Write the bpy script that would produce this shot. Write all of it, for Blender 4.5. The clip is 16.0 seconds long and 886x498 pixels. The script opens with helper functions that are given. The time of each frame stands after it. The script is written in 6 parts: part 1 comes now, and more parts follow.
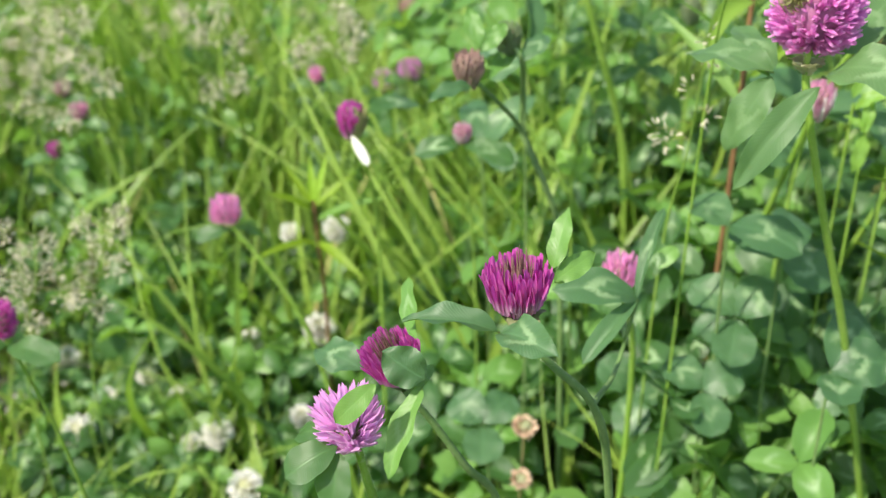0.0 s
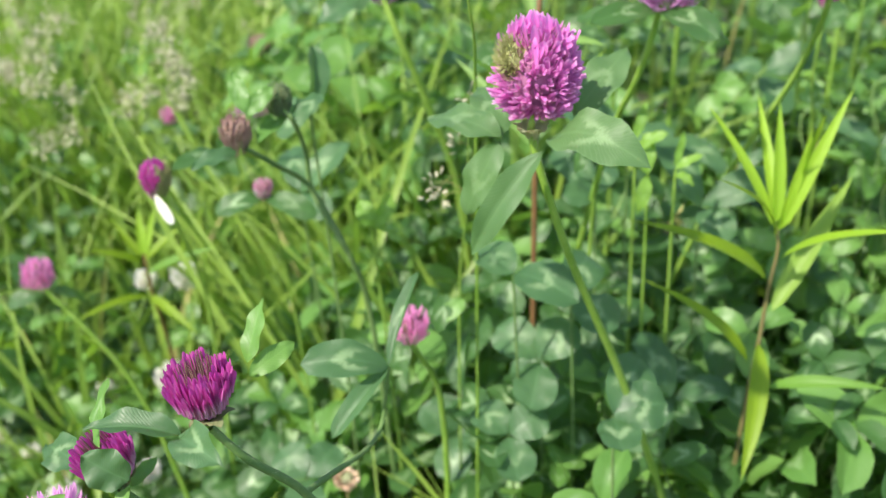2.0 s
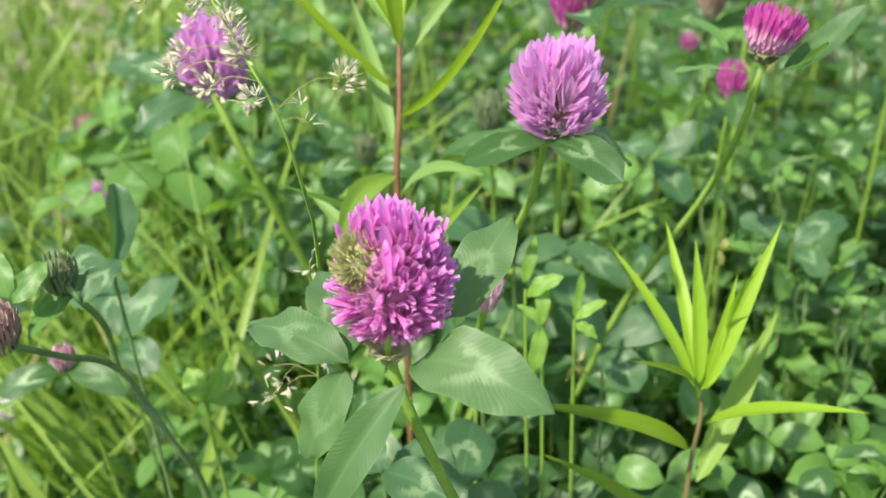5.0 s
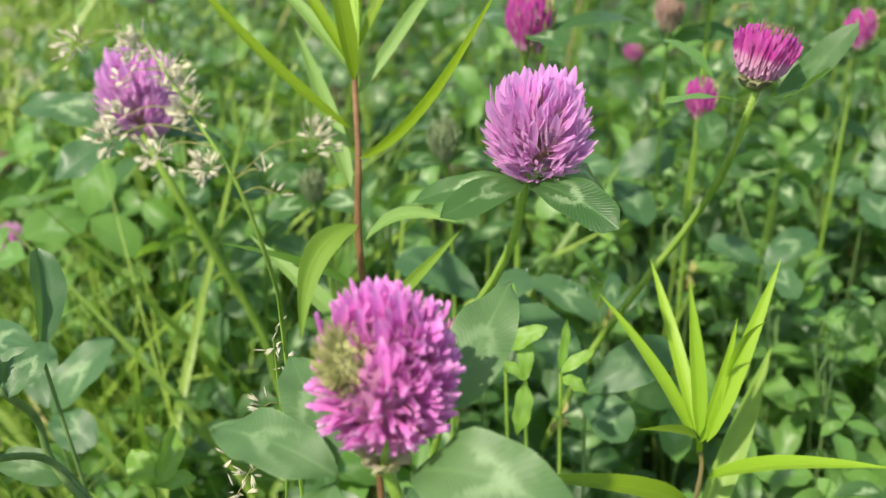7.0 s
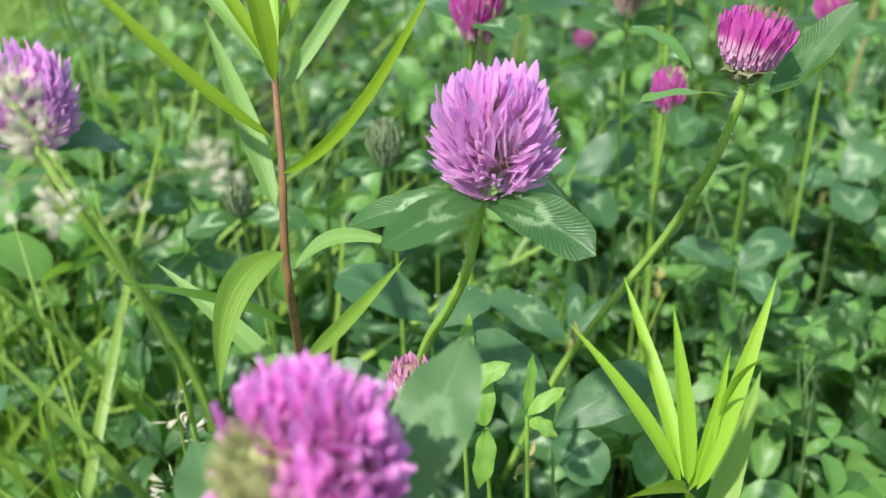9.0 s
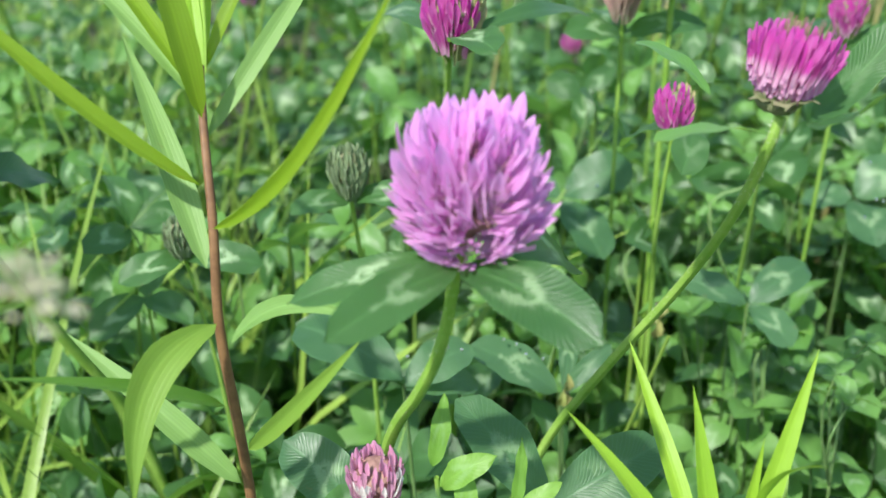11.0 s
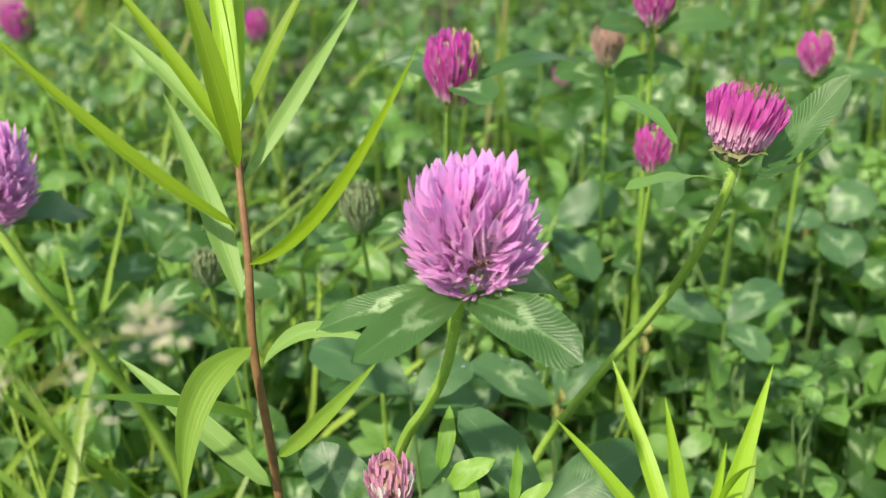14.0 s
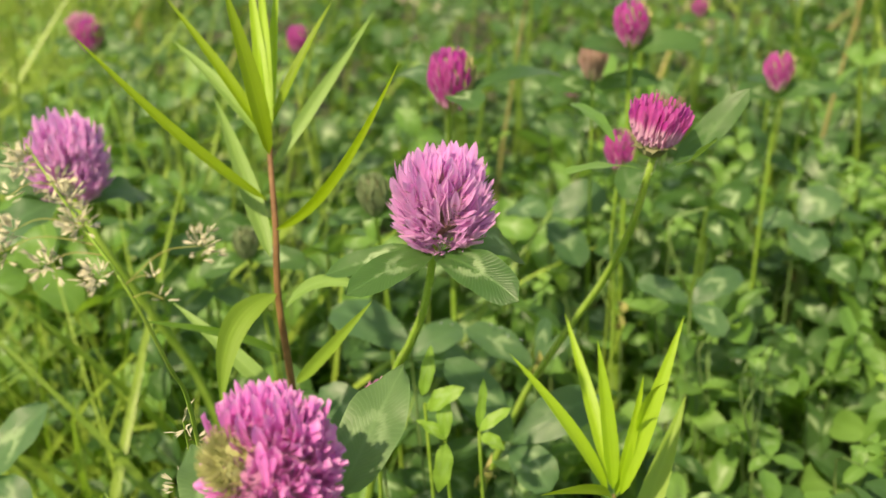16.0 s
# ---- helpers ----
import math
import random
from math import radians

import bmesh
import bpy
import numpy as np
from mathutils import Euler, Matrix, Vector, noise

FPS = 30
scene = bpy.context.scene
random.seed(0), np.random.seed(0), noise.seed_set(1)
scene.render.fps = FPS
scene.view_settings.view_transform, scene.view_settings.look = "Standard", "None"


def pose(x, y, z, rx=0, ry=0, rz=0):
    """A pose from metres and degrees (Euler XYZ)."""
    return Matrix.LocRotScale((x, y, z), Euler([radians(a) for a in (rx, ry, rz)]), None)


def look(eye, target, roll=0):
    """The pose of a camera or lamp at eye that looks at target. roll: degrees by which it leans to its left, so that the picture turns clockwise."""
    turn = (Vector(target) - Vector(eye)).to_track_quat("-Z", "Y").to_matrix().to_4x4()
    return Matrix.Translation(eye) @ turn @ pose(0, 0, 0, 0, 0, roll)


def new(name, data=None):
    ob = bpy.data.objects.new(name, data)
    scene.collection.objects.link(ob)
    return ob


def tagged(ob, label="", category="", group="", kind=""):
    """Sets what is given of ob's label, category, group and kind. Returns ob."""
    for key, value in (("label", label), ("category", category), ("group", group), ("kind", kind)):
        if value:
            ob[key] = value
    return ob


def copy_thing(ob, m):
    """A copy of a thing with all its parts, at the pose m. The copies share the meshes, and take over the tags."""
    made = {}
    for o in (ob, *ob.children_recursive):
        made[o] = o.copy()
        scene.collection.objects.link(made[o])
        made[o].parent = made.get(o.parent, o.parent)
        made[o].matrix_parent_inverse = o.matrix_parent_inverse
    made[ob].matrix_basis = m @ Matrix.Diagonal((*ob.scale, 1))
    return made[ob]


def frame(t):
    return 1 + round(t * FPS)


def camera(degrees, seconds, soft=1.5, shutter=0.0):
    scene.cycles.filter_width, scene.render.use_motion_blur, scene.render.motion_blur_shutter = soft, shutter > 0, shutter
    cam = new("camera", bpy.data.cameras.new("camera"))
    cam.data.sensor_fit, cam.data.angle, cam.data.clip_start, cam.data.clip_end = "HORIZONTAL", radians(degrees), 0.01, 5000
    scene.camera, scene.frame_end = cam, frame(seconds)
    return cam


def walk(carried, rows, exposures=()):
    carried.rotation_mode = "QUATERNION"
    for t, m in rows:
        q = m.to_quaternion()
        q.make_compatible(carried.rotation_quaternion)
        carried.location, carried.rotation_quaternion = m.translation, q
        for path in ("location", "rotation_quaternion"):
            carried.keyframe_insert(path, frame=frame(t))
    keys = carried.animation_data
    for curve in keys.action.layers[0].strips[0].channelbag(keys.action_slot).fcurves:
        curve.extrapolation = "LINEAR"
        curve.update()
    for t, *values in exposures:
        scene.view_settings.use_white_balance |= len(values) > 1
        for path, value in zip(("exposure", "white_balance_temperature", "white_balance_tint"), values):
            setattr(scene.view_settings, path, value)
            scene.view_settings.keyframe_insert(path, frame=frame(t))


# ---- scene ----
cam = camera(49.6, 16.0, soft=1.3)
METRES, EYE, TILT, LEAN, TURN = 0.42, 0.45, -28.0, 0.0, 0.0
cam.data.dof.use_dof, cam.data.dof.focus_distance, cam.data.dof.aperture_fstop = True, 0.235, 15.5
ROWS = [
    (0.0, 0.0, 0.0, 0.0, 0.0, 0.0, -0.0),
    (0.5, 0.0099, -0.0179, 0.0114, -0.65, 0.18, 0.55),
    (1.0, 0.0525, -0.013, 0.0284, -1.18, 0.14, 1.36),
    (1.5, 0.0922, -0.0056, 0.0416, -2.22, 0.04, 2.48),
    (2.0, 0.1494, 0.0004, 0.0463, -3.43, 0.22, 3.17),
    (2.5, 0.1823, 0.0278, 0.0636, -4.77, 0.27, 3.98),
    (3.0, 0.1881, 0.0653, 0.084, -6.04, 0.33, 4.5),
    (3.5, 0.1924, 0.0986, 0.1075, -7.39, 0.33, 5.18),
    (4.0, 0.2027, 0.137, 0.1367, -8.36, 0.46, 5.41),
    (6.5, 0.1959, 0.2318, 0.2076, -13.44, 0.53, 8.16),
    (7.0, 0.1893, 0.2606, 0.2161, -14.62, 0.3, 8.88),
    (7.5, 0.1943, 0.2852, 0.2215, -15.69, 0.01, 9.46),
    (8.0, 0.2048, 0.3147, 0.2344, -16.61, -0.42, 9.99),
    (8.5, 0.2131, 0.332, 0.2407, -17.3, -0.6, 10.32),
    (9.0, 0.2224, 0.3579, 0.2393, -17.78, -0.88, 10.64),
    (9.5, 0.2372, 0.3886, 0.2501, -18.22, -1.15, 10.83),
    (12.0, 0.277, 0.4722, 0.2746, -18.87, -1.22, 11.57),
    (12.5, 0.2704, 0.4512, 0.2776, -18.91, -1.02, 11.75),
    (13.0, 0.2606, 0.4271, 0.2792, -18.99, -0.87, 11.85),
    (13.5, 0.2541, 0.4061, 0.2821, -19.01, -0.64, 11.86),
    (14.0, 0.2444, 0.3862, 0.284, -18.87, -0.38, 11.82),
    (14.5, 0.2349, 0.3484, 0.278, -18.43, -0.13, 11.64),
    (15.0, 0.2311, 0.2953, 0.257, -17.75, 0.26, 11.3),
    (15.5, 0.231, 0.259, 0.2515, -17.0, 0.55, 10.94),
    (16.0, 0.231, 0.2266, 0.2468, -16.2, 0.84, 10.57),
]

EXPOSURES = [
    (0.0, 0.71, 7000, 12), (4.0, 0.72, 6700, 15), (6.5, 0.47, 7350, 14), (7.5, 0.50, 6850, 14), (8.5, 0.57, 6450, 12), (9.5, 0.60, 6300, 13),
    (12.5, 0.70, 6200, 10), (13.5, 0.66, 6450, 11), (14.2, 0.56, 7950, 13), (15.0, 0.50, 8850, 14), (16.0, 0.46, 9650, 14),
]
walk(cam, [(t, pose(0, 0, EYE, TILT, LEAN, TURN) @ pose(METRES * x, METRES * y, METRES * z, 90 + pitch, roll, yaw)) for t, x, y, z, yaw, pitch, roll in ROWS], EXPOSURES)

# ---- light ----
SUN_EL, SUN_ROT = radians(52), radians(232)
world = bpy.data.worlds.new("world")
scene.world = world
world.use_nodes = True
sky = world.node_tree.nodes.new("ShaderNodeTexSky")
sky.sky_type, sky.sun_disc, sky.sun_elevation, sky.sun_rotation = "NISHITA", False, SUN_EL, SUN_ROT
back = world.node_tree.nodes["Background"]
back.inputs["Strength"].default_value = 0.158
world.node_tree.links.new(sky.outputs[0], back.inputs["Color"])
sun = new("sun", bpy.data.lights.new("sun", "SUN"))
sun.data.energy, sun.data.angle, sun.data.color = 4.7, radians(1.6), (1.0, 0.955, 0.88)
sun_dir = Vector((math.sin(SUN_ROT) * math.cos(SUN_EL), math.cos(SUN_ROT) * math.cos(SUN_EL), math.sin(SUN_EL)))
sun.matrix_world = look(sun_dir * 8, (0, 0, 0))


# ---- materials ----
class Nodes:
    """Small helper to wire a node material."""

    def __init__(self, name):
        self.mat = bpy.data.materials.new(name)
        self.mat.use_nodes = True
        self.tree = self.mat.node_tree
        self.tree.nodes.clear()
        self.out = self.tree.nodes.new("ShaderNodeOutputMaterial")

    def node(self, kind, **inputs):
        n = self.tree.nodes.new(kind)
        for key, v in inputs.items():
            self.put(n.inputs[key.replace("_", " ")], v)
        return n

    def put(self, socket, v):
        if isinstance(v, bpy.types.NodeSocket):
            self.tree.links.new(v, socket)
        elif isinstance(v, tuple) and len(v) == 3 and socket.type == "RGBA":
            socket.default_value = (*v, 1)
        else:
            socket.default_value = v

    def math(self, op, a, b=0.0, c=0.0, clamp=False):
        n = self.tree.nodes.new("ShaderNodeMath")
        n.operation, n.use_clamp = op, clamp
        for i, v in enumerate((a, b, c)):
            self.put(n.inputs[i], v)
        return n.outputs[0]

    def mix(self, f, a, b):
        n = self.tree.nodes.new("ShaderNodeMix")
        n.data_type = "RGBA"
        self.put(n.inputs[0], f), self.put(n.inputs[6], a), self.put(n.inputs[7], b)
        return n.outputs[2]

    def step(self, v, lo, hi):
        n = self.tree.nodes.new("ShaderNodeMapRange")
        n.interpolation_type = "SMOOTHSTEP"
        for i, x in enumerate((v, lo, hi, 0.0, 1.0)):
            self.put(n.inputs[i], x)
        return n.outputs[0]

    def noise(self, scale, detail=3.0, rough=0.55, coords=None, dims="3D"):
        n = self.tree.nodes.new("ShaderNodeTexNoise")
        n.inputs["Scale"].default_value, n.inputs["Detail"].default_value, n.inputs["Roughness"].default_value = scale, detail, rough
        if coords is None:
            coords = self.node("ShaderNodeTexCoord").outputs["Object"]
        self.tree.links.new(coords, n.inputs["Vector"])
        return n.outputs["Fac"]

    def chance(self):
        a = self.node("ShaderNodeObjectInfo").outputs["Random"]
        b = self.node("ShaderNodeNewGeometry").outputs["Random Per Island"]
        return self.math("FRACT", self.math("ADD", a, b))

    def uv(self):
        sep = self.node("ShaderNodeSeparateXYZ", Vector=self.node("ShaderNodeTexCoord").outputs["UV"])
        return sep.outputs[0], sep.outputs[1]

    def bump(self, height, strength, distance):
        return self.node("ShaderNodeBump", Height=height, Strength=strength, Distance=distance).outputs[0]

    def finish(self, colour, rough=0.5, normal=None, through_colour=None, through_part=0.0, specular=0.4, sheen=0.0):
        p = self.node("ShaderNodeBsdfPrincipled", Base_Color=colour, Roughness=rough)
        p.inputs["Specular IOR Level"].default_value = specular
        p.inputs["Sheen Weight"].default_value = sheen
        shader = p.outputs[0]
        if normal is not None:
            self.put(p.inputs["Normal"], normal)
        if through_part:
            t = self.node("ShaderNodeBsdfTranslucent", Color=through_colour)
            m = self.node("ShaderNodeMixShader", Fac=through_part)
            self.tree.links.new(shader, m.inputs[1]), self.tree.links.new(t.outputs[0], m.inputs[2])
            shader = m.outputs[0]
        self.tree.links.new(shader, self.out.inputs["Surface"])
        return self.mat


def scaled(c, k):
    return tuple(min(1.0, v * k) for v in c)


def leaf_material(name, dark, light, glow, chevron=0.0, veins=0.5, rough=0.48, part_through=0.35, vein_count=46.0, parallel=False):
    """Leaf skin: two greens by chance and mottle, lateral veins, midrib, a pale chevron where the leaf has one."""
    n = Nodes(name)
    u, v = n.uv()
    side = n.math("ABSOLUTE", n.math("MULTIPLY_ADD", u, 2.0, -1.0))
    grain = n.noise(420, 3)
    blotch = n.noise(70, 2)
    pick = n.math("ADD", n.math("MULTIPLY", n.chance(), 0.7), n.math("MULTIPLY", blotch, 0.45), clamp=True)
    colour = n.mix(pick, dark, light)
    wander = n.math("MULTIPLY_ADD", n.noise(130, 2), 0.10, n.math("MULTIPLY", n.math("MULTIPLY", side, side), 0.10))
    vein = n.math("SINE", n.math("MULTIPLY", n.math("SUBTRACT", n.math("ADD", v, wander), n.math("MULTIPLY", side, 0.30)), vein_count * 2.0))
    if parallel:
        vein = n.math("SINE", n.math("MULTIPLY", side, 26.0))
    vein = n.math("POWER", n.math("MULTIPLY_ADD", vein, 0.5, 0.5), 4.0)
    rib = n.math("SUBTRACT", 1.0, n.step(side, 0.02, 0.10))
    lines = n.math("MAXIMUM", n.math("MULTIPLY", vein, n.math("MULTIPLY_ADD", blotch, 0.5 * veins, 0.27 * veins)), n.math("MULTIPLY", rib, 0.7 * veins))
    colour = n.mix(lines, colour, scaled(light, 1.7))
    if chevron:
        lie = n.node("ShaderNodeCombineXYZ", X=n.math("MULTIPLY", n.math("SUBTRACT", v, n.math("MULTIPLY", side, 0.22)), 34.0), Y=n.math("MULTIPLY", side, 3.0), Z=n.math("MULTIPLY", n.chance(), 40.0)).outputs[0]
        streak = n.noise(1.0, 4, 0.7, lie)
        patchy = n.noise(230, 3, 0.6)
        g = n.math("ADD", n.math("ADD", v, n.math("MULTIPLY", side, 0.34)), n.math("MULTIPLY", n.math("SUBTRACT", streak, 0.5), 0.26))
        g = n.math("ADD", g, n.math("MULTIPLY", n.math("SUBTRACT", patchy, 0.5), 0.34))
        band = n.math("MULTIPLY", n.step(g, 0.48, 0.58), n.math("SUBTRACT", 1.0, n.step(g, 0.62, 0.74)))
        band = n.math("MULTIPLY", band, n.math("SUBTRACT", 1.0, n.step(side, 0.32, 0.85)))
        band = n.math("MULTIPLY", band, n.step(patchy, 0.24, 0.46))
        some = n.step(n.math("FRACT", n.math("MULTIPLY", n.chance(), 7.31)), 0.15, 0.7)
        colour = n.mix(n.math("MULTIPLY", n.math("MULTIPLY", band, some), chevron), colour, (0.36, 0.53, 0.27))
    edge = n.math("MULTIPLY", n.step(side, 0.93, 1.0), 0.5)
    colour = n.mix(edge, colour, scaled(light, 1.5))
    spots = n.math("MULTIPLY", n.step(n.noise(160, 4, 0.7), 0.68, 0.76), 0.45)
    colour = n.mix(spots, colour, (0.20, 0.17, 0.06))
    height = n.math("ADD", n.math("MULTIPLY", lines, -0.45), n.math("MULTIPLY", grain, 0.35))
    gloss = n.math("MULTIPLY_ADD", blotch, 0.25, rough - 0.12)
    return n.finish(colour, gloss, n.bump(height, 0.45, 0.0006), n.mix(lines, glow, scaled(glow, 0.7)), part_through, 0.45, 0.0)


def petal_material(name, root_colour, tip_colour, streak, glow, part_through=0.35, turn=(0.30, 0.90), rim=None):
    n = Nodes(name)
    u, v = n.uv()
    colour = n.mix(n.step(v, *turn), root_colour, tip_colour)
    side = n.math("ABSOLUTE", n.math("MULTIPLY_ADD", u, 2.0, -1.0))
    fine = n.math("POWER", n.math("MULTIPLY_ADD", n.math("SINE", n.math("MULTIPLY", side, 16.0)), 0.5, 0.5), 3.0)
    colour = n.mix(n.math("MULTIPLY", fine, 0.35), colour, streak)
    colour = n.mix(n.math("MULTIPLY", n.chance(), 0.45), colour, n.mix(0.5, root_colour, tip_colour))
    colour = n.mix(n.math("MULTIPLY", n.noise(500, 2), 0.25), colour, streak)
    if rim:
        colour = n.mix(n.math("MULTIPLY", n.step(v, 0.80, 0.98), n.math("MULTIPLY_ADD", n.chance(), 0.6, 0.25)), colour, rim)
    return n.finish(colour, 0.55, n.bump(fine, 0.3, 0.0003), glow, part_through, 0.3, 0.15)


def plain_material(name, a, b, scale, rough=0.7, relief=0.0, depth=0.001, glow=None, part_through=0.0, second=0.0):
    n = Nodes(name)
    big, small = n.noise(scale, 3), n.noise(scale * 6, 4, 0.65)
    f = n.math("ADD", n.math("MULTIPLY", big, 0.6), n.math("MULTIPLY", small, 0.4))
    f = n.math("ADD", n.step(f, 0.32, 0.68), n.math("MULTIPLY", n.math("SUBTRACT", n.chance(), 0.5), second))
    colour = n.mix(f, a, b)
    normal = n.bump(small, relief, depth) if relief else None
    return n.finish(colour, n.math("MULTIPLY_ADD", small, 0.2, rough - 0.1), normal, glow or a, part_through, 0.3)


CLOVER = leaf_material("clover_leaf", (0.022, 0.074, 0.024), (0.066, 0.158, 0.046), (0.20, 0.42, 0.05), 0.95, 0.75, 0.40, 0.42, 84.0)
MID = leaf_material("grey_green_leaf", (0.060, 0.140, 0.050), (0.115, 0.220, 0.080), (0.22, 0.42, 0.07), 0.45, 0.42, 0.50, 0.36, 84.0)
BLUE = leaf_material("blue_green_leaf", (0.034, 0.098, 0.038), (0.074, 0.165, 0.066), (0.18, 0.38, 0.06), 0.58, 0.60, 0.40, 0.36, 84.0)
FRESH = leaf_material("fresh_leaf", (0.075, 0.20, 0.04), (0.15, 0.31, 0.07), (0.30, 0.55, 0.05), 0.5, 0.4, 0.45, 0.38)
YOUNG = leaf_material("young_clover_leaf", (0.12, 0.27, 0.035), (0.20, 0.37, 0.06), (0.34, 0.58, 0.05), 0.3, 0.4, 0.45, 0.40)
LANCE = {
    "bright": leaf_material("lance_leaf", (0.125, 0.215, 0.008), (0.19, 0.315, 0.013), (0.36, 0.55, 0.02), 0.0, 0.55, 0.50, 0.40, 5.0, True),
    "young": leaf_material("young_lance_leaf", (0.19, 0.36, 0.020), (0.27, 0.45, 0.032), (0.44, 0.68, 0.04), 0.0, 0.35, 0.50, 0.40, 5.0, True),
    "soft": leaf_material("soft_lance_leaf", (0.16, 0.29, 0.036), (0.22, 0.36, 0.056), (0.36, 0.56, 0.05), 0.0, 0.40, 0.50, 0.40, 5.0, True),
    "plain": leaf_material("green_lance_leaf", (0.075, 0.19, 0.026), (0.13, 0.28, 0.040), (0.26, 0.50, 0.04), 0.0, 0.35, 0.50, 0.40, 5.0, True),
    "pale": leaf_material("pale_lance_leaf", (0.13, 0.26, 0.055), (0.19, 0.33, 0.085), (0.28, 0.48, 0.07), 0.0, 0.40, 0.55, 0.34, 5.0, True),
}
GRASS = leaf_material("grass_blade", (0.042, 0.125, 0.022), (0.32, 0.47, 0.085), (0.27, 0.49, 0.045), 0.0, 0.4, 0.36, 0.40, 2.0, True)
STRAW = plain_material("dry_straw", (0.36, 0.31, 0.13), (0.22, 0.26, 0.07), 60, 0.7, 0.2, 0.0004, (0.4, 0.4, 0.1), 0.2, 0.5)
STEM = plain_material("green_stem", (0.19, 0.36, 0.045), (0.29, 0.46, 0.085), 90, 0.5, 0.3, 0.0004, (0.3, 0.5, 0.05), 0.15, 0.5)
# Grey-green of some stems; on leaf stalks its darkness stands in for shade.
DARK_STEM = plain_material("grey_and_shaded_stem", (0.09, 0.18, 0.05), (0.17, 0.27, 0.09), 90, 0.55, 0.3, 0.0004, None, 0.0, 0.4)
RED_STEM = plain_material("red_brown_stem", (0.14, 0.074, 0.034), (0.23, 0.130, 0.056), 120, 0.5, 0.3, 0.0004, None, 0.0, 0.3)
OLIVE_STEM = plain_material("olive_brown_stem", (0.14, 0.13, 0.045), (0.20, 0.17, 0.07), 120, 0.5, 0.3, 0.0004, None, 0.0, 0.3)
HAIR = plain_material("pale_hair", (0.55, 0.62, 0.42), (0.70, 0.74, 0.58), 200, 0.6, 0.0, 0.001, (0.6, 0.7, 0.4), 0.4)
CALYX = plain_material("green_calyx", (0.14, 0.19, 0.07), (0.28, 0.27, 0.15), 300, 0.7, 0.4, 0.0004, (0.3, 0.3, 0.1), 0.2, 0.6)
OLIVE_CALYX = plain_material("olive_calyx", (0.32, 0.37, 0.12), (0.52, 0.52, 0.25), 400, 0.7, 0.4, 0.0004, (0.4, 0.4, 0.1), 0.2, 0.6)
BROWN_CALYX = plain_material("brown_calyx", (0.22, 0.12, 0.10), (0.34, 0.22, 0.17), 300, 0.7, 0.4, 0.0004, None, 0.0, 0.6)
INNER = plain_material("inner_floret", (0.28, 0.22, 0.13), (0.42, 0.30, 0.26), 300, 0.7, 0.4, 0.0004, (0.5, 0.25, 0.35), 0.3, 0.6)
ROSE = plain_material("rosy_inner_floret", (0.42, 0.14, 0.30), (0.56, 0.24, 0.42), 300, 0.7, 0.4, 0.0004, (0.6, 0.25, 0.45), 0.3, 0.6)
BRACT = plain_material("papery_bract", (0.38, 0.44, 0.22), (0.56, 0.55, 0.35), 200, 0.6, 0.3, 0.0004, (0.6, 0.62, 0.35), 0.3, 0.3)
PETALS = {
    "pink": petal_material("rosy_petal", (0.85, 0.61, 0.82), (0.75, 0.34, 0.69), (0.63, 0.22, 0.56), (0.94, 0.60, 0.90), 0.48, (0.35, 0.80), (0.77, 0.42, 0.74)),
    "rose": petal_material("bright_rose_petal", (0.90, 0.62, 0.78), (0.86, 0.32, 0.64), (0.74, 0.20, 0.50), (0.96, 0.50, 0.78), 0.50, (0.25, 0.75)),
    "mauve": petal_material("mauve_petal", (0.72, 0.26, 0.56), (0.80, 0.23, 0.68), (0.62, 0.12, 0.48), (0.88, 0.38, 0.76), 0.46, (0.30, 0.80), (0.86, 0.56, 0.82)),
    "magenta": petal_material("magenta_petal", (0.88, 0.66, 0.78), (0.56, 0.045, 0.38), (0.36, 0.015, 0.22), (0.76, 0.09, 0.54), 0.42, (0.16, 0.50)),
    "pale": petal_material("faded_petal", (0.76, 0.52, 0.58), (0.66, 0.26, 0.46), (0.42, 0.12, 0.25), (0.8, 0.45, 0.6)),
    "brown": petal_material("withered_petal", (0.42, 0.38, 0.26), (0.43, 0.26, 0.25), (0.30, 0.16, 0.12), (0.4, 0.2, 0.2), 0.15),
    "green": petal_material("unopened_petal", (0.30, 0.36, 0.12), (0.52, 0.46, 0.22), (0.16, 0.18, 0.07), (0.2, 0.3, 0.1), 0.15),
    "leafy": petal_material("leafy_sepal", (0.19, 0.27, 0.13), (0.25, 0.33, 0.17), (0.17, 0.24, 0.11), (0.15, 0.28, 0.08), 0.2),
    "white": petal_material("white_petal", (0.88, 0.88, 0.78), (0.92, 0.91, 0.87), (0.86, 0.85, 0.77), (0.95, 0.95, 0.9), 0.40),
    "dead": petal_material("dead_petal", (0.68, 0.52, 0.34), (0.80, 0.60, 0.42), (0.56, 0.38, 0.25), (0.5, 0.35, 0.2), 0.15),
}
SEED = plain_material("cream_spikelet", (0.58, 0.56, 0.38), (0.78, 0.76, 0.58), 260, 0.65, 0.2, 0.0004, (0.6, 0.6, 0.35), 0.3, 0.6)
SOIL = plain_material("grey_soil", (0.050, 0.060, 0.028), (0.125, 0.135, 0.080), 14, 0.9, 0.9, 0.008)
CONCRETE = plain_material("pale_concrete", (0.52, 0.51, 0.48), (0.64, 0.63, 0.60), 8, 0.85, 0.4, 0.002)
PAVING = plain_material("grey_paving", (0.24, 0.235, 0.22), (0.34, 0.33, 0.31), 8, 0.85, 0.4, 0.002)
PEBBLE = plain_material("grey_pebble", (0.22, 0.21, 0.20), (0.42, 0.40, 0.38), 40, 0.8, 0.5, 0.002, None, 0.0, 0.5)
DEW = bpy.data.materials.new("dew")
DEW.use_nodes = True
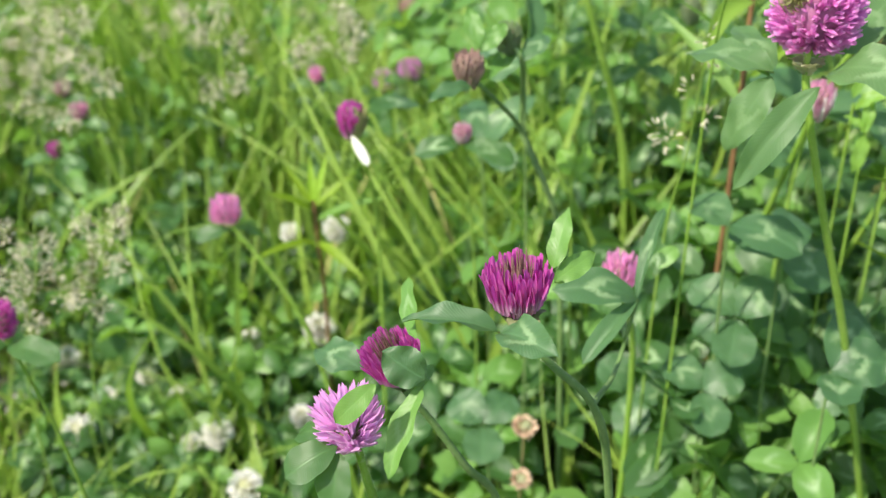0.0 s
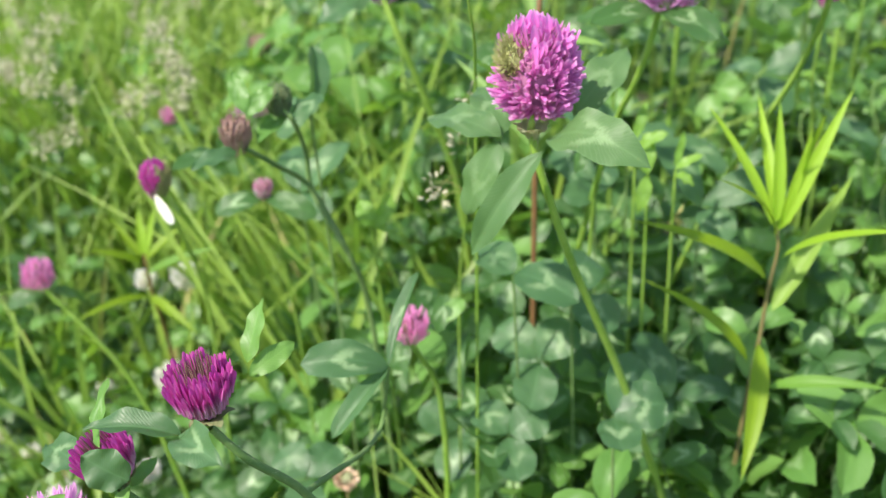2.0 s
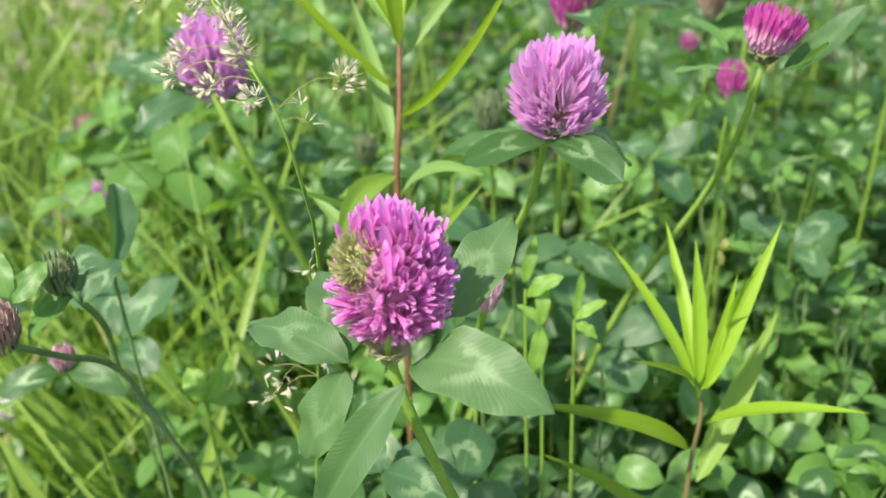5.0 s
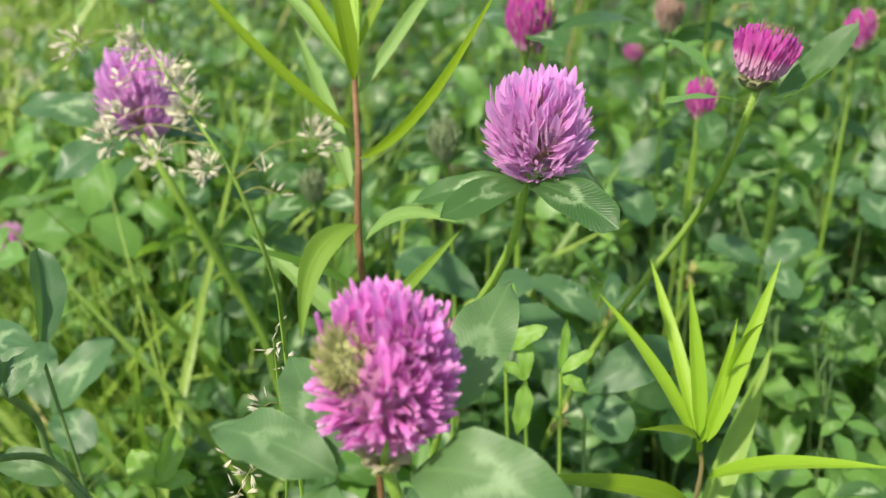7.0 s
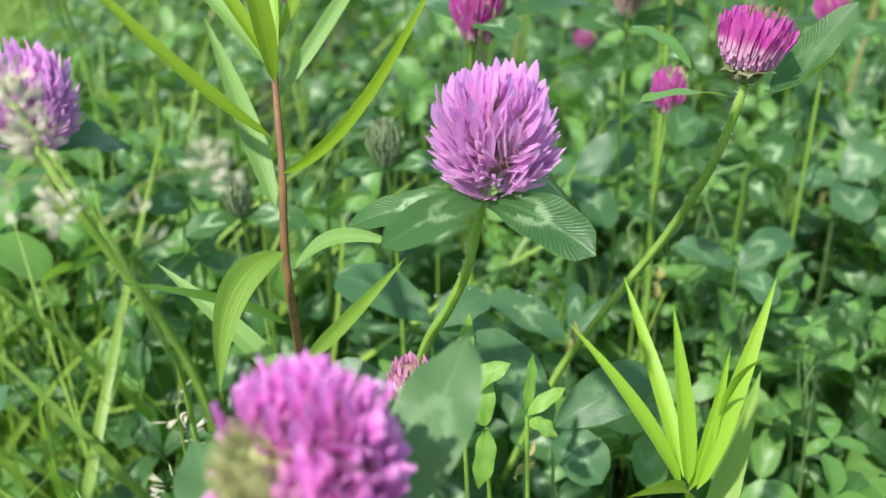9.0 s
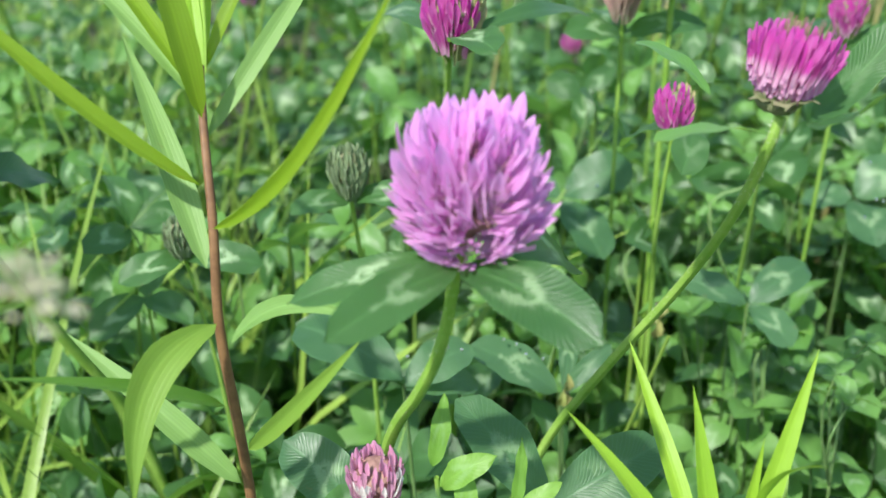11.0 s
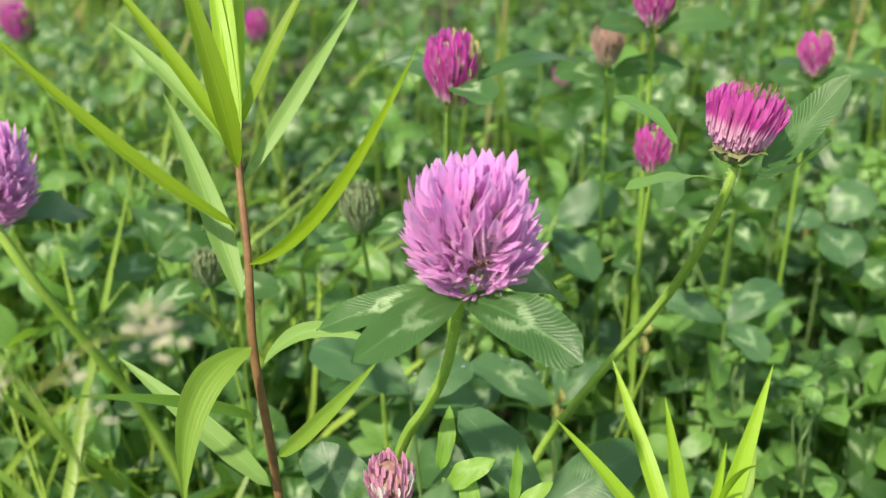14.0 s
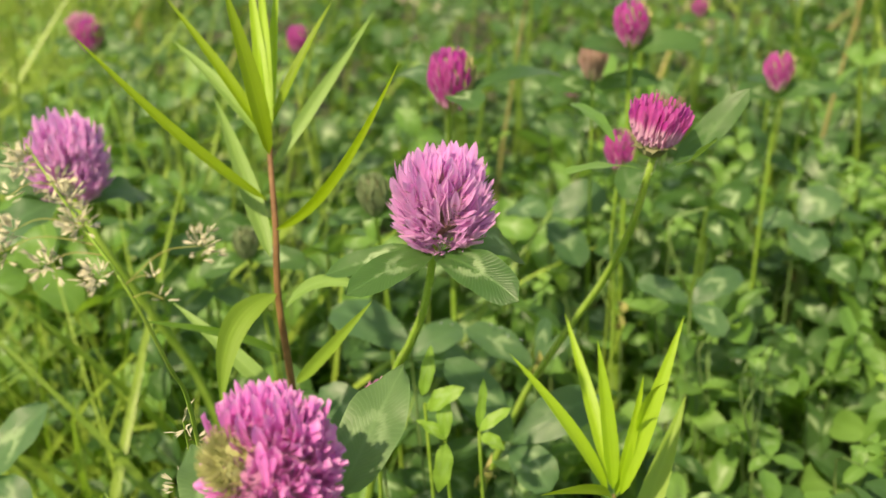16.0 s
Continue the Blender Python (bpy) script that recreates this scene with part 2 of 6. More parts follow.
drop = DEW.node_tree.nodes["Principled BSDF"]
drop.inputs["Transmission Weight"].default_value, drop.inputs["IOR"].default_value, drop.inputs["Roughness"].default_value = 0.9, 1.33, 0.02


# ---- mesh helpers ----
class Soup:
    """Vertices, faces and uv pairs gathered for one mesh."""

    def __init__(self):
        self.v, self.f, self.uv = [], [], []

    def grid(self, rows_, uvs):
        """rows_: list of equally long rows of points; quads between them."""
        base, wide = len(self.v), len(rows_[0])
        for r in rows_:
            self.v.extend(r)
        for i in range(len(rows_) - 1):
            for j in range(wide - 1):
                a = base + i * wide + j
                self.f.append((a, a + 1, a + wide + 1, a + wide))
                self.uv.extend((uvs[i][j], uvs[i][j + 1], uvs[i + 1][j + 1], uvs[i + 1][j]))

    def mesh(self, name, material, smooth=True):
        me = bpy.data.meshes.new(name)
        me.from_pydata([tuple(p) for p in self.v], [], self.f)
        if self.uv:
            layer = me.uv_layers.new(name="uv")
            layer.data.foreach_set("uv", np.array(self.uv, dtype=np.float32).ravel())
        if smooth:
            me.polygons.foreach_set("use_smooth", np.ones(len(me.polygons), dtype=bool))
        me.materials.append(material)
        me.update()
        return me


def part(name, mesh, parent, label="", place=None):
    """Link a mesh as ONE object under a thing or a part, at a pose given in the parent's own space."""
    ob = new(name, mesh)
    ob.parent = parent
    if place is not None:
        ob.matrix_basis = place
    return tagged(ob, label)


def thing(name, at, label, category, group="", kind=""):
    ob = new(name)
    ob.empty_display_size = 0.01
    ob.location = at
    return tagged(ob, label, category, group, kind)


def half_width(kind, v):
    if kind == "oval":
        return max(0.0, math.sin(math.pi * min(1, v) ** 1.06)) ** 0.66
    if kind == "ovate":
        return v ** 0.72 * max(0.0, 1 - v) ** 0.50 / 0.4315
    if kind == "pointed":
        return v ** 0.66 * max(0.0, 1 - v) ** 0.76 / 0.3755
    if kind == "leaflet":
        return v ** 0.62 * max(0.0, 1 - v) ** 0.56 / 0.4430
    if kind == "lance":
        return (min(1.0, v / 0.24) ** 0.7 * 0.70 + 0.30 * (v > 0)) * (1 - max(0.0, (v - 0.38) / 0.62) ** 1.6) if v < 1 else 0.0
    return min(1.0, 0.55 + v * 2.5) * (1 - v ** 2.6)


def leaf_rows(soup, m, length, width, kind, bend, fold=0.15, along=9, across=4, wave=0.0, seed=0.0, twist=0.0, shift=0.0, sway=0.0):
    """A leaf blade from the origin of m along its y axis, arched towards its z axis, into a soup."""
    rows_, uvs = [], []
    for i in range(along + 1):
        v = i / along
        w = half_width(kind, v) * width * 0.5
        arch = bend * length * 4 * v * (1 - v) * (1 - 0.35 * (v - 0.5))
        ang = twist * v
        row, uvr = [], []
        for j in range(across + 1):
            s = 2 * j / across - 1
            x = s * w
            z = fold * abs(x) - 0.12 * fold * abs(s) ** 3 * w + wave * width * math.sin(v * 15 + seed + s * 2) * abs(s) ** 1.5
            row.append(m @ Vector((x * math.cos(ang) - z * math.sin(ang) + shift * v * v * length + sway * length * 4 * v * (1 - v) * (1 - 0.5 * (v - 0.5)), v * length, arch + z * math.cos(ang) + x * math.sin(ang))))
            uvr.append((j / across, v))
        rows_.append(row), uvs.append(uvr)
    soup.grid(rows_, uvs)


def aim(base, tip, normal=None):
    """The pose at base whose y axis looks to tip and whose z axis leans to normal."""
    base, y = Vector(base), (Vector(tip) - Vector(base)).normalized()
    hint = Vector(normal or (0.0, -0.5, 0.86))
    z = hint - y * hint.dot(y)
    if z.length < 0.05:
        z = y.orthogonal()
    z.normalize()
    x = y.cross(z)
    return Matrix.Translation(base) @ Matrix((x, y, z)).transposed().to_4x4()


def smooth_line(points, steps=7):
    """Centripetal Catmull-Rom points along a line of places."""
    p = [Vector(q) for q in points]
    p = [p[0] * 2 - p[1], *p, p[-1] * 2 - p[-2]]
    line = []
    for i in range(1, len(p) - 2):
        q = p[i - 1:i + 3]
        k = [0.0]
        for a, c in zip(q, q[1:]):
            k.append(k[-1] + max(1e-5, (c - a).length) ** 0.5)
        for step in range(steps):
            t = k[1] + (k[2] - k[1]) * step / steps

            def mix(a, c, lo, hi):
                return a * ((k[hi] - t) / (k[hi] - k[lo])) + c * ((t - k[lo]) / (k[hi] - k[lo]))

            a1, a2, a3 = mix(q[0], q[1], 0, 1), mix(q[1], q[2], 1, 2), mix(q[2], q[3], 2, 3)
            line.append(mix(mix(a1, a2, 0, 2), mix(a2, a3, 1, 3), 1, 2))
    return [*line, p[-2]]


def tube(soup, line, r0, r1, sides=7):
    rows_, uvs = [], []
    for i, q in enumerate(line):
        d = (line[min(i + 1, len(line) - 1)] - line[max(i - 1, 0)]).normalized()
        a = d.orthogonal().normalized() if i == 0 else (a - d * a.dot(d)).normalized()
        b = d.cross(a)
        f = i / (len(line) - 1)
        r = r0 + (r1 - r0) * f
        rows_.append([q + a * (r * math.cos(2 * math.pi * k / sides)) + b * (r * math.sin(2 * math.pi * k / sides)) for k in range(sides + 1)])
        uvs.append([(k / sides, f) for k in range(sides + 1)])
    soup.grid(rows_, uvs)


def ball(soup, centre, rx, rz, axis=None, rings=7, sides=10, rough=0.0, rnd=None):
    m = Vector((0, 0, 1)).rotation_difference(Vector(axis or (0, 0, 1))).to_matrix()
    rows_, uvs = [], []
    for i in range(rings + 1):
        a = math.pi * i / rings
        row = []
        for k in range(sides + 1):
            g = 2 * math.pi * (k % sides) / sides
            q = 1 + rough * noise.noise(Vector((math.cos(g) * math.sin(a), math.sin(g) * math.sin(a), math.cos(a))) * 2.3 + Vector(centre) * 90)
            row.append(Vector(centre) + m @ Vector((math.cos(g) * math.sin(a) * rx * q, math.sin(g) * math.sin(a) * rx * q, math.cos(a) * rz * q)))
        rows_.append(row), uvs.append([(k / sides, i / rings) for k in range(sides + 1)])
    soup.grid(rows_, uvs)


def hairs(soup, line, radius, count, length, rnd):
    for _ in range(count):
        i = rnd.random() * (len(line) - 1.001)
        q = line[int(i)].lerp(line[int(i) + 1], i % 1)
        d = Vector((rnd.gauss(0, 1), rnd.gauss(0, 1), rnd.gauss(0, 0.4))).normalized()
        e = d.orthogonal().normalized() * 0.00006
        a = q + d * radius * 0.9
        b = a + d * length * rnd.uniform(0.5, 1.1) + Vector((0, 0, length * 0.2))
        k = len(soup.v)
        soup.v.extend((a - e, a + e, b))
        soup.f.append((k, k + 1, k + 2))
        soup.uv.extend(((0, 0), (1, 0), (0.5, 1)))


# ---- florets: one keeled petal shape along z, unit long, shared by all florets of a tint ----
OUTLINES = {
    "keeled": ((0.0, 0.070), (0.3, 0.072), (0.52, 0.098), (0.70, 0.130), (0.84, 0.112), (0.94, 0.066), (1.0, 0.014)),
    "long": ((0.0, 0.050), (0.30, 0.060), (0.50, 0.092), (0.66, 0.118), (0.80, 0.104), (0.91, 0.064), (1.0, 0.010)),
    "lipped": ((0.0, 0.050), (0.35, 0.066), (0.60, 0.094), (0.76, 0.112), (0.88, 0.104), (0.95, 0.116), (1.0, 0.058)),
    "slim": ((0.0, 0.060), (0.30, 0.068), (0.50, 0.080), (0.70, 0.092), (0.86, 0.084), (0.95, 0.062), (1.0, 0.030)),
}


def floret_mesh(name, material, plump=1.0, hook=0.0, shape="keeled"):
    """A standard petal with the keel petals inside it."""
    soup = Soup()
    for depth, grow, top in ((1.0, 1.0, 1.0), (-0.75, 0.66, 0.80)):
        rows_, uvs = [], []
        for v, w in OUTLINES[shape]:
            w *= plump * grow
            lean = hook * v * v + 0.03 * depth * v
            curl = 0.9 if v < 0.55 else 0.55
            row = [Vector((s * w, lean - depth * w * curl * (1 - s * s) + depth * w * 0.5, v * top)) for s in (-1.0, -0.5, 0.0, 0.5, 1.0)]
            rows_.append(row), uvs.append([(k / 4, v) for k in range(5)])
        soup.grid(rows_, uvs)
    return soup.mesh(name, material)


FLORETS = {t: [floret_mesh("floret", m, (1.15 if t == "pink" else 1.0) + 0.10 * k, (-0.10, 0.02, 0.12)[k], "long" if t in ("pink", "rose", "mauve") else "slim" if t == "magenta" else "keeled") for k in range(3)] for t, m in PETALS.items()}
PLUMP = [floret_mesh("floret", PETALS["magenta"], 1.15 + 0.1 * k, (-0.10, 0.02, 0.12)[k]) for k in range(3)]
LIPPED = {t: [floret_mesh("floret", PETALS[t], 1.0 + 0.14 * k, (-0.22, -0.04, 0.14)[k], "lipped") for k in range(3)] for t in ("mauve", "pink")}
GAP = math.radians(-105)


def floret_place(at, way, length, spin, thick=1.0):
    q = Vector((0, 0, 1)).rotation_difference(Vector(way)).to_matrix().to_4x4()
    return Matrix.Translation(at) @ q @ Matrix.Rotation(spin, 4, "Z") @ Matrix.Diagonal((length * thick, length * thick, length, 1))


def head_florets(width, height, mood, tint, rnd):
    """Places of florets on a head whose centre is the origin and whose axis is z: (pose, how withered)."""
    r, h = width / 2, height / 2
    golden = math.pi * (3 - math.sqrt(5))
    made = []
    if mood == "full" and tint in ("pink", "mauve"):
        fluffy = tint == "mauve"
        small = width < 0.022
        count = 680 if fluffy else 190 if small else 540
        low = 0.34 if fluffy else 0.26
        for i in range(count):
            c = 0.97 - 1.90 * (i + 0.5) / count
            g = golden * i + rnd.gauss(0, 0.14)
            side = Vector((math.cos(g), math.sin(g), 0))
            belly = 1 - (((c + low) / (1 + low)) ** 2 if c > -low else ((c + low) / (1.06 - low)) ** 2)
            ruffle = rnd.uniform(0.90, 1.03) + (rnd.uniform(-0.12, 0.22 if not fluffy else 0.14) if c > 0.4 else 0.0)
            tip = (side * (max(0.0, belly) ** (0.62 if fluffy else 0.56) * r) + Vector((0, 0, c * h))) * ruffle
            if fluffy:
                rise = math.radians(30 + 56 * max(0.0, c) + 34 * min(0.0, c)) + rnd.gauss(0, 0.20)
            else:
                rise = math.radians(min(88, (14 if small else 0) + (42 + 46 * c if c > 0 else 42 + 26 * c))) + rnd.gauss(0, 0.13)
            stray = 0.13 if fluffy else 0.10
            way = (side * math.cos(rise) + Vector((0, 0, math.sin(rise))) + Vector((rnd.gauss(0, stray), rnd.gauss(0, stray), rnd.gauss(0, 0.06)))).normalized()
            length = r * (rnd.uniform(0.46, 0.60) + 0.20 * max(0.0, c) if fluffy else rnd.uniform(0.72, 0.92) + 0.14 * max(0.0, c))
            thick = rnd.uniform(0.52, 0.76) * (1.25 if c > 0.15 else 1.0) if fluffy else rnd.uniform(0.50, 0.70) * (1.2 if c > 0.4 and not small else 1.0 if small or c > 0.2 else 0.82)
            length *= 1.0 if fluffy or c > 0.0 else 1 + 0.42 * c
            away = abs((g - GAP + math.pi) % (2 * math.pi) - math.pi)
            if not fluffy and not small and away < 0.42 * rnd.uniform(0.4, 1.2) and -0.80 < c < 0.34:
                if rnd.random() < 0.80:
                    continue
                length, thick = length * 0.72, thick * 1.1
                tip *= 0.90
            made.append((floret_place(tip - way * length, way, length, g - math.pi / 2 + rnd.gauss(0, 0.7), thick), math.acos(c)))
    elif mood in ("full", "star"):
        count = 150 if tint in ("white", "dead", "pale") else 210
        for i in range(count):
            c = 0.95 - 1.87 * (i + 0.5) / count
            a = math.acos(c)
            g = golden * i + rnd.gauss(0, 0.14)
            side = Vector((math.cos(g), math.sin(g), 0))
            tip = side * (math.sin(a) ** 0.8 * r) + Vector((0, 0, c * h))
            tip *= rnd.uniform(0.86, 1.04) + (0.10 * rnd.random() if c > 0.35 else 0.0)
            way = (side * (0.75 * math.sin(a) + 0.1) + Vector((0, 0, 0.52 + 0.62 * c)) + Vector((rnd.gauss(0, 0.10), rnd.gauss(0, 0.10), rnd.gauss(0, 0.10)))).normalized()
            length = r * rnd.uniform(0.74, 0.95)
            made.append((floret_place(tip - way * length, way, length, g - math.pi / 2 + rnd.gauss(0, 0.9), rnd.uniform(0.46, 0.66) * (1.6 if count == 150 else 1.15)), a))
    elif mood == "cup":
        count = 120
        for i in range(count):
            f = (i + 0.5) / count
            ring = 0.22 + 0.78 * math.sqrt(f)
            g = golden * i + rnd.gauss(0, 0.08)
            side = Vector((math.cos(g), math.sin(g), 0))
            start = side * r * 0.88 * ring + Vector((0, 0, -h * 0.95 + h * 0.75 * ring ** 3))
            end = side * r * (0.12 + 0.90 * ring) + Vector((0, 0, h * (rnd.uniform(0.72, 1.0) + 0.22 * (1 - ring)) - 0.42 * h * max(0.0, ring - 0.75) * 4 * rnd.uniform(0.4, 1.0)))
            way = end - start
            made.append((floret_place(start, way.normalized(), way.length, g - math.pi / 2 + rnd.gauss(0, 0.5), 0.0016 / way.length * 5.6 * width / 0.0185 * rnd.uniform(0.8, 1.05)), 1.2 if ring > 0.55 else 0.2))
    else:
        count = 120
        for i in range(count):
            c = 0.96 - 1.80 * (i + 0.5) / count
            a = math.acos(c)
            g = golden * i + rnd.gauss(0, 0.1)
            side = Vector((math.cos(g), math.sin(g), 0))
            way = (side * 0.30 * (1 - 1.6 * max(0.0, c)) + Vector((0, 0, 1))).normalized()
            tip = side * (math.sin(a) * r) + Vector((0, 0, c * h * 0.95 + h * 0.10))
            length = h * rnd.uniform(0.75, 1.0)
            made.append((floret_place(tip - way * length, way, length, g - math.pi / 2 + rnd.gauss(0, 0.4), rnd.uniform(0.60, 0.85)), a))
    return made


def build_head(plant, at, width, height, mood, tint, axis, rnd, single):
    """A clover flower head under plant; florets are parts of it where the camera comes close."""
    turn = Vector((0, 0, 1)).rotation_difference(Vector(axis).normalized()).to_matrix().to_4x4()
    place = Matrix.Translation(at) @ turn
    soup = Soup()
    squat = {"full": (0.24, 0.40, -0.12), "star": (0.20, 0.30, -0.20), "cup": (0.22, 0.16, -1.05), "bud": (0.40, 0.44, -0.05)}[mood]
    if mood == "full" and tint == "mauve":
        squat = (0.33, 0.50, -0.08)
    ball(soup, (0, 0, height * squat[2] * 0.5), width * squat[0], height * squat[1] * 0.72, None, 8, 12, 0.25)
    for k in range(90 if mood != "bud" else 60):
        g, c = rnd.uniform(0, 6.283), rnd.uniform(-0.95, 0.95) if mood == "full" else rnd.uniform(-0.95, 0.3 if mood == "cup" else 0.7)
        s = math.sqrt(1 - c * c)
        a = Vector((math.cos(g) * s * width * squat[0] * 0.9, math.sin(g) * s * width * squat[0] * 0.9, height * (squat[2] * 0.5 + c * squat[1] * 0.7)))
        b = a + Vector((math.cos(g) * 0.7, math.sin(g) * 0.7, 0.9)) * width * rnd.uniform(0.08, 0.16)
        tube(soup, [a, a.lerp(b, 0.5), b], 0.0005, 0.00008, 3)
    crown = Soup()
    if mood == "full" and width > 0.022:
        for k in range(170):
            g = rnd.gauss(GAP, 0.5) if k % 2 else rnd.uniform(0, 6.283)
            c = rnd.uniform(-0.7, 0.8)
            s = math.sqrt(1 - c * c)
            out = Vector((math.cos(g) * s, math.sin(g) * s, c + 0.45))
            a = Vector((math.cos(g) * s * width * 0.24, math.sin(g) * s * width * 0.24, c * height * 0.26))
            tube(crown, [a, a + out * width * 0.08, a + out * width * rnd.uniform(0.13, 0.19)], 0.00014, 0.00004, 3)
    if mood == "cup":
        for k in range(60):
            g, q = rnd.uniform(0, 6.283), math.sqrt(rnd.random()) * width * 0.26
            a = Vector((math.cos(g) * q, math.sin(g) * q, height * 0.05))
            tube(crown, [a, a * 1.15 + Vector((0, 0, height * rnd.uniform(0.42, 0.60)))], 0.00030, 0.00008, 3)
    core = BROWN_CALYX if tint in ("brown", "pale") else BRACT if tint in ("white", "dead") else ROSE if tint == "mauve" else INNER if mood == "full" else CALYX
    head = part("flower_head", soup.mesh("flower_head", core), plant, "", place)
    if crown.v:
        part("crown", crown.mesh("crown", BROWN_CALYX), head, "dark bristly crown" if mood == "cup" else "fine dark calyx bristles")
    if tint == "mauve":
        worn = Soup()
        heart = Vector((-0.39 * width, -0.15 * width, 0.16 * height))
        ball(worn, heart * 0.58, width * 0.155, width * 0.155, None, 7, 10, 0.2)
        for k in range(230):
            d = Vector((rnd.gauss(0, 1), rnd.gauss(0, 1), rnd.gauss(0, 1))).normalized() + heart.normalized() * 0.9
            a = heart * 0.58 + d.normalized() * width * 0.14
            tube(worn, [a, a + d.normalized() * width * 0.06, a + (d.normalized() * 0.10 + Vector((0, 0, 0.03))) * width], 0.00022, 0.00006, 3)
        tip = turn.inverted().to_3x3()
        worn.v = [tip @ q for q in worn.v]
        part("withered_patch", worn.mesh("withered_patch", OLIVE_CALYX), head, "yellow-green withered patch with fine bristles")
    for i, (m, a) in enumerate(head_florets(width, height, mood, tint, rnd)):
        t = tint
        if mood == "full" and tint == "mauve":
            v = turn @ (m @ Vector((0, 0, 1)))
            gone = (v - Vector((-0.39 * width, -0.15 * width, 0.16 * height))).length / width
            if gone < 0.27:
                t, m = ("green" if rnd.random() < 0.85 else "brown"), Matrix.Translation(m.translation * -0.16) @ m @ Matrix.Diagonal((0.44, 0.44, rnd.uniform(0.75, 1.05), 1))
            elif gone < 0.39:
                m = Matrix.Translation(m.translation * -0.08) @ m @ Matrix.Diagonal((0.62, 0.62, rnd.uniform(0.70, 0.95), 1))
        if mood == "bud" and tint == "magenta" and (a > 2.2 or (m @ Vector((0, 0, 1))).x > width * rnd.uniform(0.10, 0.32)):
            t = "green"
        if mood == "bud" and tint == "pale" and rnd.random() < 0.15:
            t = "white"
        if t == "pink" and mood == "full" and width < 0.019:
            t = "rose"
        if single:
            part("floret", PLUMP[i % 3] if t == "magenta" and mood == "bud" else LIPPED[t][i % 3] if t in LIPPED and a > (0.9 if t == "mauve" else 2.3) else FLORETS[t][i % 3], head, "", m)
        else:
            k = i % 3
            src = PLUMP[k] if t == "magenta" and mood == "bud" else FLORETS[t][k]
            joined_by.setdefault(t, Soup())
            s = joined_by[t]
            n0 = len(s.v)
            s.v.extend(m @ v.co for v in src.vertices)
            uvl = src.uv_layers[0].data
            for p in src.polygons:
                s.f.append(tuple(n0 + x for x in p.vertices))
                s.uv.extend(tuple(uvl[x].uv) for x in p.loop_indices)
    for t, s in list(joined_by.items()):
        part("corolla", s.mesh("corolla", PETALS[t]), head)
    joined_by.clear()
    return head


joined_by = {}


def put_leaf(plant, base, tip, width, bend, normal, fold, material, kind="ovate", name="leaf", rnd=random, label=""):
    soup = Soup()
    length = (Vector(tip) - Vector(base)).length
    bend, sway = bend if isinstance(bend, tuple) else (bend, 0.0)
    big = kind == "lance"
    leaf_rows(soup, Matrix.Identity(4), length, width, kind, bend, fold, 16 if big else 12, 4 if big else 6, 0.008 if big else 0.10 if kind == "pointed" else 0.045, rnd.uniform(0, 6), rnd.uniform(-0.4, 0.4), rnd.uniform(-0.03, 0.03), sway)
    return part(name, soup.mesh(name, material), plant, label, aim(Vector(base) - plant.location, Vector(tip) - plant.location, normal))


SEEDS = random.Random(7)


def red_clover(at, stem, leaves, width, height, mood, tint, bracts, label, lean=(0, 0, 1), dark=False):
    """A red clover: stem from the head to the ground, flower head, bract and leaves."""
    rnd = random.Random(SEEDS.random())
    foot = Vector(stem[-1])
    plant = thing("red_clover", foot, label, "clover", "red clovers")
    line = [q - foot for q in smooth_line([Vector(p) for p in stem])]
    near = width > 0.0145 and foot.y < 0.55
    tall = width > 0.034
    radius = 0.0016 if tall else 0.00092 if dark else 0.00108 if near else min(0.00105, width * 0.055)
    soup = Soup()
    tube(soup, line, radius, radius * 1.5, 8)
    stalk = part("stem", soup.mesh("stem", DARK_STEM if dark else STEM), plant)
    if near:
        soup = Soup()
        hairs(soup, line, radius, 250 if dark else 800, 0.0009 if dark else 0.0011, rnd)
        tagged(part("stem_hair", soup.mesh("stem_hair", HAIR, False), stalk, "fine pale hairs"), kind="stuff")
    build_head(plant, Vector(at) - foot, width, height, mood, tint, lean, rnd, near and (mood == "cup" or width > 0.018))
    if bracts:
        q = line[7 * (bracts - 1)].lerp(Vector(at) - foot, 0.14 if bracts == 1 else -0.10)
        soup = Soup()
        for k in range(5):
            g = k * 1.257 + 0.3
            out = Vector((math.cos(g), math.sin(g), 0.35 if mood == "cup" else 0.9))
            leaf_rows(soup, aim(q, q + out, (0, 0, 1)), width * (0.42 if mood == "cup" else 0.27), width * 0.26, "oval", 0.16, 0.15, 7, 6, 0.09, g)
        part("bract", soup.mesh("bract", CALYX if mood == "cup" else BRACT), plant, "papery pale green bract")
    for b, t, w, bend, n, fold in leaves:
        put_leaf(plant, b, t, w, bend, n, fold, PETALS["white"] if fold < 0 else MID if tint == "mauve" else BLUE if (dark or tall) and w > 0.0072 else CLOVER if w > 0.0072 else FRESH, "pointed" if tint == "mauve" or dark or tall else "ovate", rnd=rnd)
    return plant


def clover_leaf_sprig(stem, leaves, label, tone="dark"):
    foot = Vector(stem[-1])
    plant = thing("clover_leaf", foot, label, "leaf", "leaves on stalks")
    soup = Soup()
    tube(soup, [q - foot for q in smooth_line(stem)], 0.0006, 0.0009, 7)
    part("stalk", soup.mesh("stalk", DARK_STEM if tone == "dark" else STEM), plant)
    for b, t, w, bend, n, fold in leaves:
        put_leaf(plant, b, t, w, bend, n, fold, BLUE, name="leaflet") if tone == "dark" else put_leaf(plant, b, Vector(b).lerp(Vector(t), 1.35), w * 0.85, bend, n, fold, YOUNG, "pointed", name="leaflet")


